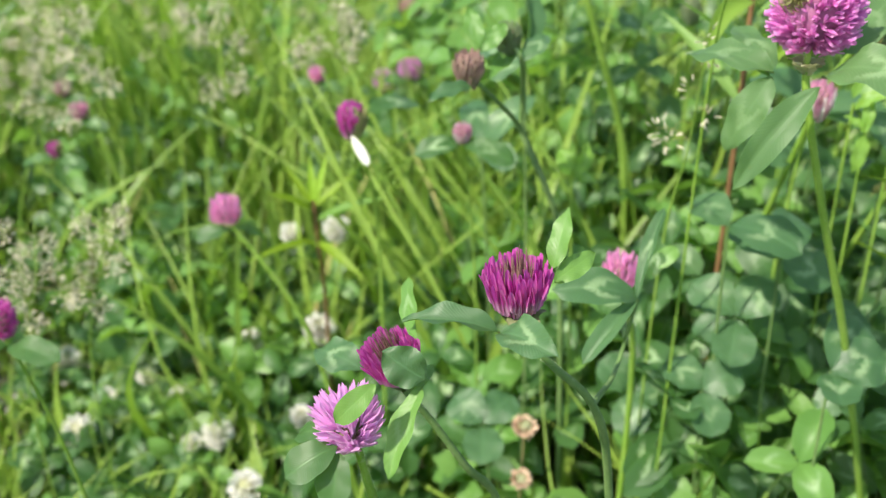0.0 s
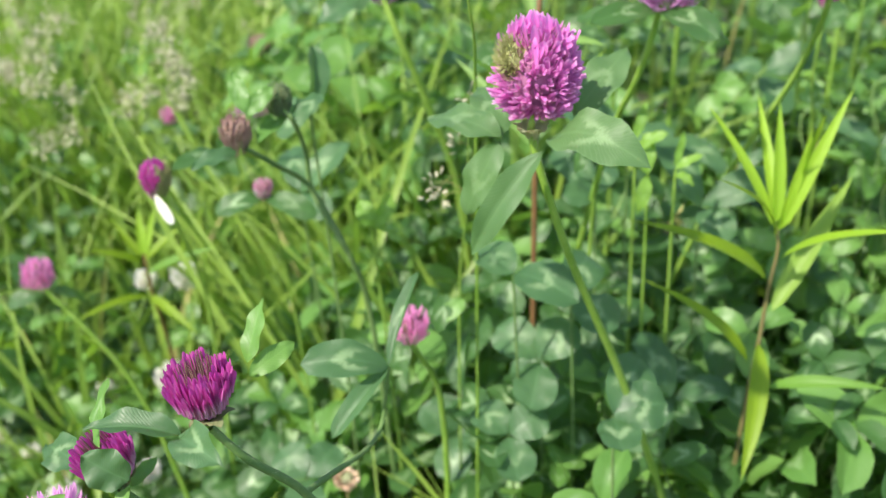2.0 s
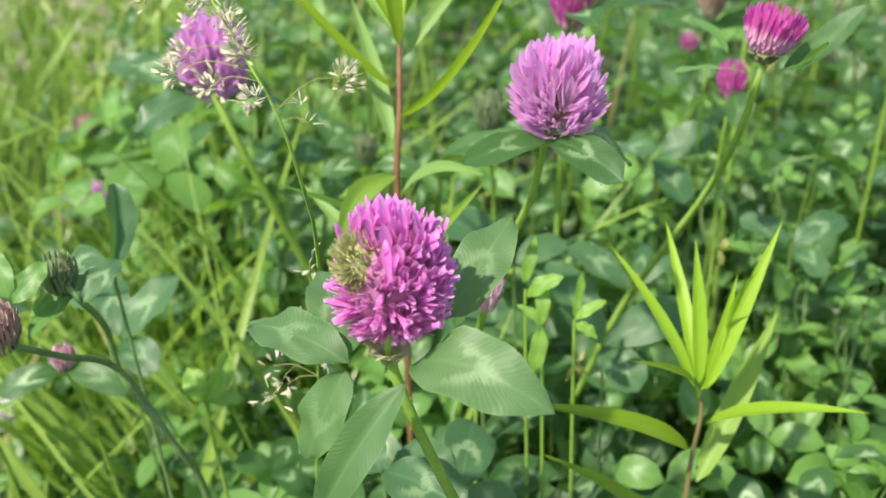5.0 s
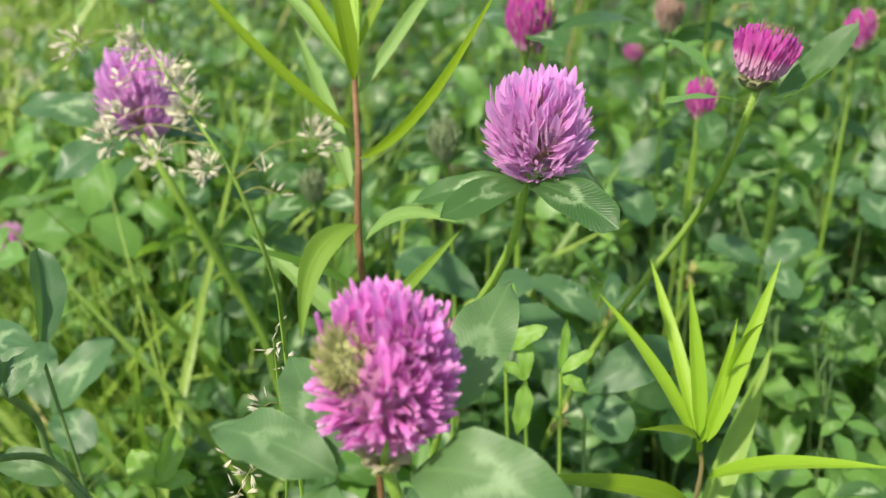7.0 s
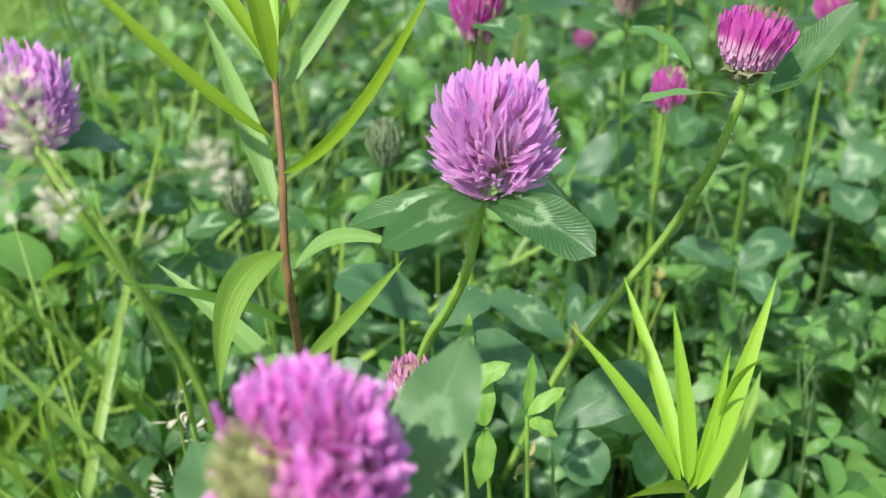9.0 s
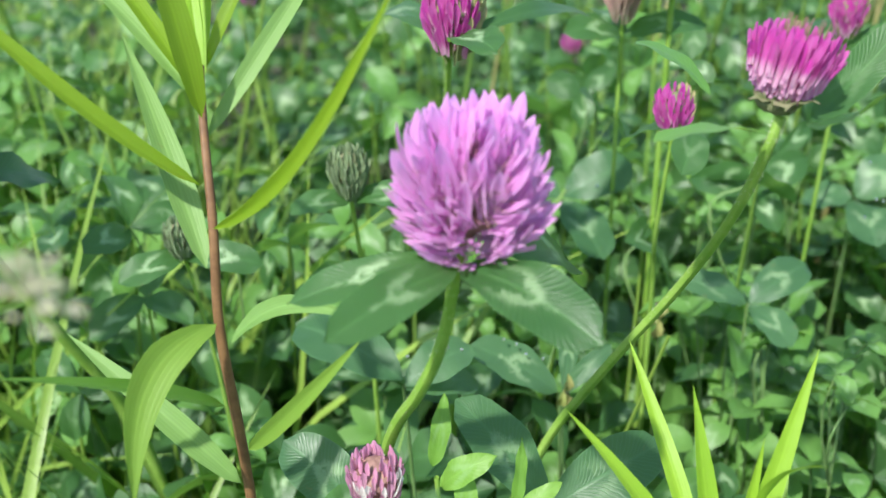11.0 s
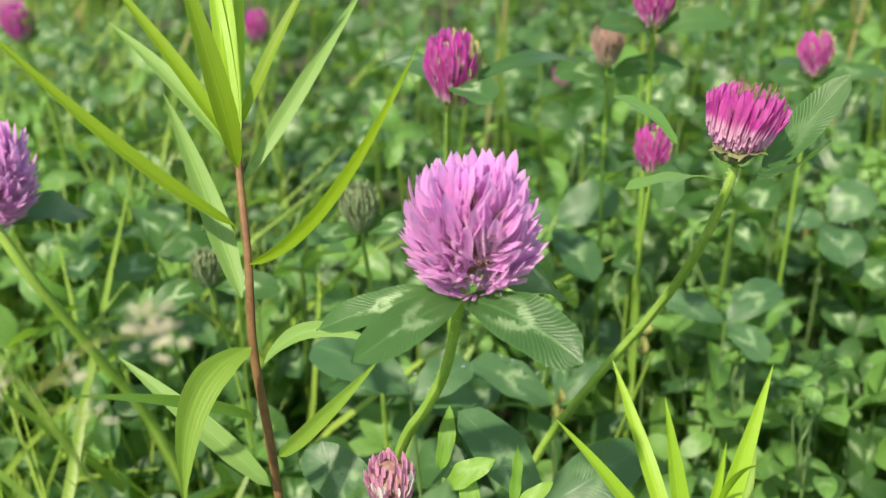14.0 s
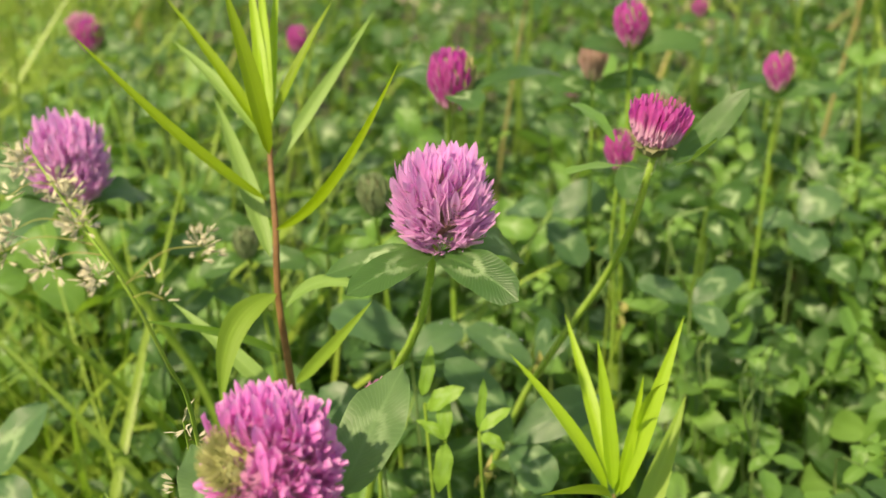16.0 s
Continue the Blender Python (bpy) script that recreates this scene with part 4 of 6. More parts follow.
red_clover((-0.0132, 0.2136, 0.3022), stem=[(-0.0105, 0.2100, 0.2954), (-0.0038, 0.2129, 0.2837), (0.0067, 0.2159, 0.2639), (0.0169, 0.2265, 0.2412), (0.0454, 0.2563, 0.0000)],
    leaves=[((-0.0046, 0.2015, 0.3049), (-0.0155, 0.2032, 0.3125), 0.0110, 0.05, (-0.1, -0.9, 0.4), 0.05),
            ((-0.0053, 0.2022, 0.3021), (-0.0144, 0.1880, 0.2838), 0.0070, 0.06, (-0.6, -0.7, 0.3), 0.40),
            ((-0.0227, 0.2208, 0.2943), (-0.0374, 0.2359, 0.2908), 0.0110, 0.10, None, 0.15),
            ((-0.0075, 0.2100, 0.2954), (-0.0030, 0.2215, 0.2957), 0.0040, 0.05, None, 0.15)],
    width=0.0155, height=0.015, mood='cup', tint='magenta', bracts=0, lean=(-0.35, -0.2, 1), dark=True, label='magenta clover half hidden behind its own leaf')
red_clover((-0.0249, 0.2002, 0.2940), stem=[(-0.0228, 0.1998, 0.2846), (-0.0207, 0.2017, 0.2712), (-0.0194, 0.2049, 0.2601), (-0.0107, 0.2265, 0.0000)],
    leaves=[((-0.0164, 0.1912, 0.3110), (-0.0263, 0.1852, 0.3040), 0.0062, 0.10, (0, -0.7, 0.6), 0.15),
            ((-0.0271, 0.1935, 0.2898), (-0.0401, 0.1880, 0.2837), 0.0100, 0.12, None, 0.15),
            ((-0.0267, 0.1928, 0.2885), (-0.0279, 0.1845, 0.2771), 0.0100, 0.08, (-0.2, -0.9, 0.4), 0.15),
            ((-0.0290, 0.2001, 0.2852), (-0.0404, 0.2142, 0.2777), 0.0080, 0.10, None, 0.15)],
    width=0.0200, height=0.0195, mood='star', tint='pink', bracts=0, lean=(-0.2, 0.5, 0.7), label='lilac clover nodding forward, seen on its underside')
red_clover((-0.1119, 0.4441, 0.2372), stem=[(-0.1085, 0.4400, 0.2295), (-0.0929, 0.4392, 0.2067), (-0.0735, 0.4401, 0.1658), (-0.0440, 0.4415, 0.0000)],
    leaves=[((-0.1085, 0.4393, 0.2282), (-0.1273, 0.4366, 0.2231), 0.0090, 0.10, None, 0.15),
            ((-0.1070, 0.4397, 0.2290), (-0.0948, 0.4544, 0.2139), 0.0080, 0.10, None, 0.15)],
    width=0.0175, height=0.0165, mood='full', tint='pink', bracts=0, label='bright pink clover head leaning on a long stalk')
red_clover((-0.0437, 0.4364, 0.2899), stem=[(-0.0413, 0.4316, 0.2808), (-0.0365, 0.4403, 0.2547), (-0.0350, 0.4626, 0.2113), (-0.0350, 0.4626, 0.0000)],
    leaves=[((-0.0436, 0.4284, 0.2834), (-0.0350, 0.4190, 0.2720), 0.0046, 0.05, (0, -0.9, 0.3), -0.10),
            ((-0.0364, 0.4373, 0.2916), (-0.0127, 0.4678, 0.2851), 0.0130, 0.10, None, 0.15)],
    width=0.0145, height=0.0165, mood='bud', tint='magenta', bracts=0, label='dark magenta clover bud with a pale bract below')
red_clover((0.0096, 0.3512, 0.3416), stem=[(0.0130, 0.3480, 0.3356), (0.0217, 0.3590, 0.3241), (0.0334, 0.3796, 0.3040), (0.0473, 0.3778, 0.2718), (0.0527, 0.3871, 0.2477), (0.0684, 0.4139, -0.0000)],
    leaves=[((0.0140, 0.3524, 0.3480), (0.0094, 0.3616, 0.3611), 0.0070, 0.05, (-0.1, -0.9, 0.4), 0.15),
            ((0.0140, 0.3519, 0.3470), (0.0243, 0.3586, 0.3555), 0.0070, 0.05, (-0.1, -0.9, 0.4), 0.15),
            ((0.0172, 0.3488, 0.3371), (0.0305, 0.3745, 0.3427), 0.0070, 0.06, None, 0.15),
            ((0.0101, 0.3438, 0.3361), (-0.0053, 0.3336, 0.3339), 0.0075, 0.10, None, 0.15)],
    width=0.0115, height=0.013, mood='bud', tint='brown', bracts=0, dark=True, label='brown-pink closed clover bud between fresh green leaves')
red_clover((0.0250, 0.3646, 0.3494), stem=[(0.0265, 0.3624, 0.3457), (0.0297, 0.3601, 0.3423), (0.0327, 0.3771, 0.3207), (0.0334, 0.3796, 0.3040), (0.0473, 0.3778, 0.2718), (0.0527, 0.3871, 0.2477), (0.0684, 0.4139, -0.0000)],
    leaves=[((0.0310, 0.3592, 0.3410), (0.0419, 0.3722, 0.3470), 0.0090, 0.10, None, 0.15),
            ((0.0281, 0.3624, 0.3419), (0.0159, 0.3599, 0.3380), 0.0070, 0.10, None, 0.15)],
    width=0.0105, height=0.012, mood='bud', tint='leafy', bracts=0, dark=True, label='greenish brown unopened clover bud on a forked stem')
red_clover((0.0710, 0.3331, 0.2642), stem=[(0.0710, 0.3294, 0.2573), (0.0834, 0.3512, 0.2129), (0.0834, 0.3512, 0.0000)],
    leaves=[((0.0816, 0.3296, 0.2608), (0.0860, 0.3363, 0.2747), 0.0080, 0.10, None, 0.15),
            ((0.0829, 0.3312, 0.2643), (0.0926, 0.3343, 0.2729), 0.0070, 0.10, None, 0.15),
            ((0.0704, 0.3291, 0.2566), (0.0627, 0.3257, 0.2480), 0.0100, 0.10, None, 0.15)],
    width=0.0165, height=0.0150, mood='full', tint='pink', bracts=0, label='small pink clover head low in the leaves')
red_clover((-0.0244, 0.7195, 0.2270), stem=[(-0.0244, 0.7195, 0.2180), (-0.0184, 0.7295, 0.1670), (-0.0144, 0.7395, 0.1021), (-0.0124, 0.7445, 0.0000)],
    leaves=[((-0.0244, 0.7195, 0.2144), (-0.0004, 0.7095, 0.2150), 0.0110, 0.12, None, 0.15),
            ((-0.0244, 0.7195, 0.2144), (-0.0464, 0.7135, 0.2170), 0.0110, 0.12, None, 0.15)],
    width=0.0225, height=0.018, mood='full', tint='pink', bracts=0, label='pale pink clover head gone loose')
red_clover((-0.0472, 0.7440, 0.2091), stem=[(-0.0472, 0.7440, 0.2009), (-0.0412, 0.7540, 0.1491), (-0.0372, 0.7640, 0.0941), (-0.0352, 0.7690, 0.0000)],
    leaves=[((-0.0472, 0.7440, 0.1976), (-0.0232, 0.7340, 0.1971), 0.0110, 0.12, None, 0.15),
            ((-0.0472, 0.7440, 0.1976), (-0.0692, 0.7380, 0.1991), 0.0110, 0.12, None, 0.15)],
    width=0.02, height=0.0165, mood='full', tint='pink', bracts=0, label='faded pink clover head')
red_clover((-0.1003, 0.7364, 0.2162), stem=[(-0.1003, 0.7364, 0.2094), (-0.0943, 0.7464, 0.1562), (-0.0903, 0.7564, 0.0973), (-0.0883, 0.7614, 0.0000)],
    leaves=[((-0.1003, 0.7364, 0.2067), (-0.0763, 0.7264, 0.2042), 0.0110, 0.12, None, 0.15),
            ((-0.1003, 0.7364, 0.2067), (-0.1223, 0.7304, 0.2062), 0.0110, 0.12, None, 0.15)],
    width=0.014, height=0.0135, mood='full', tint='pink', bracts=0, label='small pink clover head in tall grass')
red_clover((-0.2733, 0.6847, 0.2042), stem=[(-0.2733, 0.6847, 0.1977), (-0.2673, 0.6947, 0.1442), (-0.2633, 0.7047, 0.0919), (-0.2613, 0.7097, 0.0000)],
    leaves=[((-0.2733, 0.6847, 0.1951), (-0.2493, 0.6747, 0.1922), 0.0110, 0.12, None, 0.15),
            ((-0.2733, 0.6847, 0.1951), (-0.2953, 0.6787, 0.1942), 0.0110, 0.12, None, 0.15)],
    width=0.015, height=0.013, mood='full', tint='pale', bracts=0, label='faded pink clover among grass panicles')
red_clover((-0.2672, 0.6154, 0.2016), stem=[(-0.2672, 0.6154, 0.1964), (-0.2612, 0.6254, 0.1416), (-0.2572, 0.6354, 0.0907), (-0.2552, 0.6404, 0.0000)],
    leaves=[((-0.2672, 0.6154, 0.1943), (-0.2432, 0.6054, 0.1896), 0.0110, 0.12, None, 0.15),
            ((-0.2672, 0.6154, 0.1943), (-0.2892, 0.6094, 0.1916), 0.0110, 0.12, None, 0.15)],
    width=0.0105, height=0.0105, mood='bud', tint='magenta', bracts=0, label='small magenta clover bud in the grass')
red_clover((-0.3178, 0.7697, 0.1935), stem=[(-0.3178, 0.7697, 0.1865), (-0.3118, 0.7797, 0.1335), (-0.3078, 0.7897, 0.0871), (-0.3058, 0.7947, 0.0000)],
    leaves=[((-0.3178, 0.7697, 0.1837), (-0.2938, 0.7597, 0.1815), 0.0110, 0.12, None, 0.15),
            ((-0.3178, 0.7697, 0.1837), (-0.3398, 0.7637, 0.1835), 0.0110, 0.12, None, 0.15)],
    width=0.014, height=0.014, mood='full', tint='pale', bracts=0, label='faded pale pink clover in tall grass')
red_clover((0.0088, 0.4139, 0.2913), stem=[(0.0088, 0.4139, 0.2870), (0.0148, 0.4239, 0.2313), (0.0188, 0.4339, 0.1311), (0.0208, 0.4389, 0.0000)],
    leaves=[((0.0088, 0.4139, 0.2853), (0.0328, 0.4039, 0.2793), 0.0110, 0.12, None, 0.15),
            ((0.0088, 0.4139, 0.2853), (-0.0132, 0.4079, 0.2813), 0.0110, 0.12, None, 0.15)],
    width=0.009, height=0.0085, mood='bud', tint='pale', bracts=0, label='tiny pale pink clover bud')
red_clover((-0.1659, 0.3055, 0.2578), stem=[(-0.1659, 0.3055, 0.2493), (-0.1599, 0.3155, 0.1978), (-0.1559, 0.3255, 0.1160), (-0.1539, 0.3305, 0.0000)],
    leaves=[((-0.1659, 0.3055, 0.2459), (-0.1419, 0.2955, 0.2458), 0.0110, 0.12, None, 0.15),
            ((-0.1659, 0.3055, 0.2459), (-0.1879, 0.2995, 0.2478), 0.0110, 0.12, None, 0.15)],
    width=0.012, height=0.017, mood='full', tint='magenta', bracts=0, label='purple clover head at the edge of the grass')
red_clover((-0.0261, 0.7517, 0.2661), stem=[(-0.0261, 0.7517, 0.2596), (-0.0201, 0.7617, 0.2061), (-0.0161, 0.7717, 0.1197), (-0.0141, 0.7767, 0.0000)],
    leaves=[((-0.0261, 0.7517, 0.2570), (-0.0021, 0.7417, 0.2541), 0.0110, 0.12, None, 0.15),
            ((-0.0261, 0.7517, 0.2570), (-0.0481, 0.7457, 0.2561), 0.0110, 0.12, None, 0.15)],
    width=0.0175, height=0.013, mood='bud', tint='brown', bracts=0, label='brownish clover bud in the grass')
red_clover((0.3917, 0.7233, 0.3024), stem=[(0.3917, 0.7233, 0.2966), (0.3977, 0.7333, 0.2424), (0.4017, 0.7433, 0.1361), (0.4037, 0.7483, 0.0000)],
    leaves=[((0.3917, 0.7233, 0.2943), (0.4157, 0.7133, 0.2904), 0.0110, 0.12, None, 0.15),
            ((0.3917, 0.7233, 0.2943), (0.3697, 0.7173, 0.2924), 0.0110, 0.12, None, 0.15)],
    width=0.0135, height=0.0115, mood='bud', tint='magenta', bracts=0, label='little magenta clover bud among dark leaves')
red_clover((0.2197, 0.8203, 0.3347), stem=[(0.2197, 0.8203, 0.3252), (0.2257, 0.8303, 0.2747), (0.2297, 0.8403, 0.1506), (0.2317, 0.8453, 0.0000)],
    leaves=[((0.2197, 0.8203, 0.3214), (0.2437, 0.8103, 0.3227), 0.0110, 0.12, None, 0.15),
            ((0.2197, 0.8203, 0.3214), (0.1977, 0.8143, 0.3247), 0.0110, 0.12, None, 0.15)],
    width=0.0155, height=0.019, mood='bud', tint='magenta', bracts=0, label='dark magenta clover behind a leafy stem')
red_clover((0.0724, 0.9062, 0.3413), stem=[(0.0724, 0.9062, 0.3308), (0.0784, 0.9162, 0.2813), (0.0824, 0.9262, 0.1536), (0.0844, 0.9312, 0.0000)],
    leaves=[((0.0724, 0.9062, 0.3266), (0.0964, 0.8962, 0.3293), 0.0110, 0.12, None, 0.15),
            ((0.0724, 0.9062, 0.3266), (0.0504, 0.9002, 0.3313), 0.0110, 0.12, None, 0.15)],
    width=0.022, height=0.021, mood='full', tint='pale', bracts=0, label='pale pink clover far behind the grass')
red_clover((0.0804, 0.7935, 0.3588), stem=[(0.0804, 0.7935, 0.3498), (0.0864, 0.8035, 0.2988), (0.0904, 0.8135, 0.1615), (0.0924, 0.8185, 0.0000)],
    leaves=[((0.0804, 0.7935, 0.3462), (0.1044, 0.7835, 0.3468), 0.0110, 0.12, None, 0.15),
            ((0.0804, 0.7935, 0.3462), (0.0584, 0.7875, 0.3488), 0.0110, 0.12, None, 0.15)],
    width=0.017, height=0.018, mood='bud', tint='magenta', bracts=0, label='pink clover bud in tall grass')
red_clover((0.1892, 0.5057, 0.3397), stem=[(0.1892, 0.5057, 0.3314), (0.1952, 0.5157, 0.2797), (0.1992, 0.5257, 0.1529), (0.2012, 0.5307, 0.0000)],
    leaves=[((0.1892, 0.5057, 0.3281), (0.2132, 0.4957, 0.3277), 0.0110, 0.12, None, 0.15),
            ((0.1892, 0.5057, 0.3281), (0.1672, 0.4997, 0.3297), 0.0110, 0.12, None, 0.15)],
    width=0.0135, height=0.0165, mood='bud', tint='leafy', bracts=0, label='green unopened clover bud')
red_clover((0.1338, 0.5161, 0.3221), stem=[(0.1338, 0.5161, 0.3156), (0.1398, 0.5261, 0.2621), (0.1438, 0.5361, 0.1449), (0.1458, 0.5411, 0.0000)],
    leaves=[((0.1338, 0.5161, 0.3130), (0.1578, 0.5061, 0.3101), 0.0110, 0.12, None, 0.15),
            ((0.1338, 0.5161, 0.3130), (0.1118, 0.5101, 0.3121), 0.0110, 0.12, None, 0.15)],
    width=0.011, height=0.013, mood='bud', tint='leafy', bracts=0, label='green unopened clover bud on a pale stalk')
red_clover((0.5312, 0.7839, 0.3330), stem=[(0.5312, 0.7839, 0.3265), (0.5372, 0.7939, 0.2730), (0.5412, 0.8039, 0.1499), (0.5432, 0.8089, 0.0000)],
    leaves=[((0.5312, 0.7839, 0.3239), (0.5552, 0.7739, 0.3210), 0.0110, 0.12, None, 0.15),
            ((0.5312, 0.7839, 0.3239), (0.5092, 0.7779, 0.3230), 0.0110, 0.12, None, 0.15)],
    width=0.013, height=0.013, mood='bud', tint='magenta', bracts=0, label='dark pink clover bud')
# white clovers
white_clover((-0.0730, 0.5849, 0.1548), 0.0198)
white_clover((-0.1130, 0.6353, 0.1260), 0.0168)
white_clover((-0.0834, 0.5455, 0.1000), 0.0222)
white_clover((-0.1353, 0.5670, 0.0744), 0.0186)
white_clover((-0.2311, 0.5345, 0.0495), 0.0156)
white_clover((-0.2361, 0.4924, 0.0554), 0.0216)
white_clover((-0.1411, 0.4755, 0.0662), 0.0198)
white_clover((-0.1570, 0.4732, 0.0618), 0.0132)
white_clover((-0.2739, 0.5799, 0.0496), 0.0210)
white_clover((-0.3081, 0.6074, 0.0374), 0.0168)
white_clover((-0.0888, 0.4810, 0.0765), 0.0144)
white_clover((-0.1152, 0.4292, 0.0644), 0.0210)
white_clover((-0.1813, 0.5358, 0.0519), 0.0144)
white_clover((-0.2100, 0.5583, 0.0515), 0.0150)
dead_clover((0.0385, 0.3600, 0.1640), 0.0110)
dead_clover((0.0365, 0.3450, 0.1450), 0.0095)
willow_leaf_plant([(0.2205, 0.3435, 0.2915), (0.2212, 0.3415, 0.2840), (0.2198, 0.3412, 0.2642), (0.2185, 0.3397, 0.2392), (0.2169, 0.3399, 0.2023), (0.2143, 0.3403, 0.0000)],
    leaves=[((0.2187, 0.3440, 0.2930), (0.1950, 0.3650, 0.3390), 0.0055, 0.05, None, 'young'),
            ((0.2200, 0.3450, 0.2945), (0.2250, 0.3890, 0.3330), 0.0055, 0.02, None, 'young'),
            ((0.2190, 0.3415, 0.2955), (0.2190, 0.3580, 0.3410), 0.0062, 0.03, None, 'young'),
            ((0.2212, 0.3405, 0.2935), (0.2450, 0.3520, 0.3480), 0.0062, 0.04, None, 'young'),
            ((0.2212, 0.3435, 0.2910), (0.2300, 0.3444, 0.3340), 0.0045, 0.03, None, 'young'),
            ((0.2195, 0.3425, 0.2885), (0.1790, 0.3090, 0.3310), 0.0045, 0.08, None, 'bright'),
            ((0.2262, 0.3420, 0.3150), (0.2210, 0.3190, 0.3490), 0.0026, 0.10, (0, -0.3, 0.9), 'young'),
            ((0.2161, 0.3370, 0.2725), (0.1549, 0.3302, 0.3076), 0.0078, 0.1, (0, -0.55, 0.8), 'bright'),
            ((0.2224, 0.3399, 0.2798), (0.2470, 0.2940, 0.3140), 0.0066, 0.07, (0, -0.5, 0.85), 'young'),
            ((0.2215, 0.3388, 0.2558), (0.2640, 0.3700, 0.3010), 0.0100, 0.03, (-0.47, -0.67, 0.57), 'soft'),
            ((0.2142, 0.3384, 0.2312), (0.1700, 0.3522, 0.2670), 0.0075, 0.12, (0.2, -0.5, 0.8), 'bright'),
            ((0.2219, 0.3323, 0.2218), (0.2623, 0.3097, 0.2334), 0.0065, 0.12, (0, -0.5, 0.8), 'plain'),
            ((0.2162, 0.3349, 0.2425), (0.1994, 0.2934, 0.2056), 0.0100, 0.05, (0.1, -0.9, 0.3), 'bright')],
    label='young willow-leaved plant, narrow bright yellow-green leaves on an olive stem', slim=True)
willow_leaf_plant([(0.1378, 0.4283, 0.4019), (0.1360, 0.4230, 0.3910), (0.1337, 0.4130, 0.3714), (0.1314, 0.4091, 0.3498), (0.1321, 0.4076, 0.3171), (0.1347, 0.4019, 0.0000)],
    leaves=[((0.1334, 0.4118, 0.3712), (0.1655, 0.3668, 0.4325), 0.0046, (0.04, 0.07), (-0.3, -0.8, 0.4), 'bright'),
            ((0.1329, 0.4176, 0.3791), (0.0851, 0.4278, 0.4362), 0.0054, (0.02, -0.05), (0.2, -0.7, 0.6), 'bright'),
            ((0.1357, 0.4216, 0.3926), (0.1284, 0.4307, 0.4469), 0.0085, 0.04, (0.2, -0.95, 0.1), 'bright'),
            ((0.1364, 0.4244, 0.3872), (0.1815, 0.4504, 0.4281), 0.0060, 0.05, (-0.2, -0.9, 0.3), 'pale'),
            ((0.1384, 0.4296, 0.4001), (0.1641, 0.4368, 0.4360), 0.0045, 0.05, None, 'bright'),
            ((0.1364, 0.4294, 0.3940), (0.1129, 0.4697, 0.4215), 0.0070, 0.06, None, 'pale'),
            ((0.1312, 0.4151, 0.3604), (0.1250, 0.4650, 0.4020), 0.0095, 0.03, (0.1, -0.95, 0.1), 'pale'),
            ((0.1304, 0.4039, 0.3528), (0.1069, 0.3813, 0.3284), 0.0118, (0.1, 0.20), (0.0, -0.9, 0.4), 'soft'),
            ((0.1323, 0.4044, 0.3463), (0.1576, 0.3839, 0.3574), 0.0064, (0.05, -0.18), (0, -0.6, 0.7), 'pale'),
            ((0.1326, 0.3999, 0.3209), (0.1552, 0.3740, 0.3597), 0.0058, 0.04, (-0.2, -0.8, 0.4), 'soft'),
            ((0.1298, 0.4094, 0.3274), (0.0875, 0.3895, 0.3620), 0.0052, 0.05, (0, -0.6, 0.8), 'plain'),
            ((0.1302, 0.4037, 0.3088), (0.1002, 0.4339, 0.3421), 0.0088, 0.06, (0, -0.8, 0.5), 'pale'),
            ((0.1367, 0.4257, 0.3964), (0.1414, 0.4604, 0.4446), 0.0060, 0.03, None, 'young'),
            ((0.1372, 0.4261, 0.3975), (0.1459, 0.4619, 0.4458), 0.0055, 0.03, None, 'young'),
            ((0.1366, 0.4289, 0.3955), (0.1130, 0.4552, 0.4391), 0.0062, 0.03, None, 'bright'),
            ((0.1379, 0.4306, 0.3973), (0.1507, 0.4672, 0.4410), 0.0050, 0.03, None, 'young')],
    label='tall willow-leaved plant with arching yellow-green leaves on a red-brown stem')
willow_leaf_plant([(-0.0756, 0.5078, 0.2122), (-0.0746, 0.5066, 0.1886), (-0.0751, 0.5253, 0.1385), (-0.0751, 0.5253, 0.0000)],
    leaves=[((-0.0756, 0.5070, 0.2107), (-0.0779, 0.5202, 0.2355), 0.0070, 0.03, None, 'young'),
            ((-0.0746, 0.5070, 0.2107), (-0.0680, 0.5209, 0.2369), 0.0060, 0.03, None, 'young'),
            ((-0.0746, 0.5062, 0.2092), (-0.0492, 0.5155, 0.2267), 0.0070, 0.05, None, 'bright'),
            ((-0.0772, 0.5055, 0.2078), (-0.1015, 0.4919, 0.2249), 0.0075, 0.06, None, 'bright'),
            ((-0.0739, 0.5024, 0.2020), (-0.0305, 0.5002, 0.2193), 0.0070, 0.06, None, 'plain'),
            ((-0.0739, 0.4962, 0.1903), (-0.1075, 0.4640, 0.1937), 0.0080, 0.1, None, 'bright'),
            ((-0.0733, 0.4962, 0.1903), (-0.0426, 0.4680, 0.1799), 0.0080, 0.1, None, 'bright'),
            ((-0.0772, 0.5070, 0.2107), (-0.0937, 0.5178, 0.2311), 0.0060, 0.04, None, 'bright')],
    label='small yellow-green willow-leaved shoot in the grass')
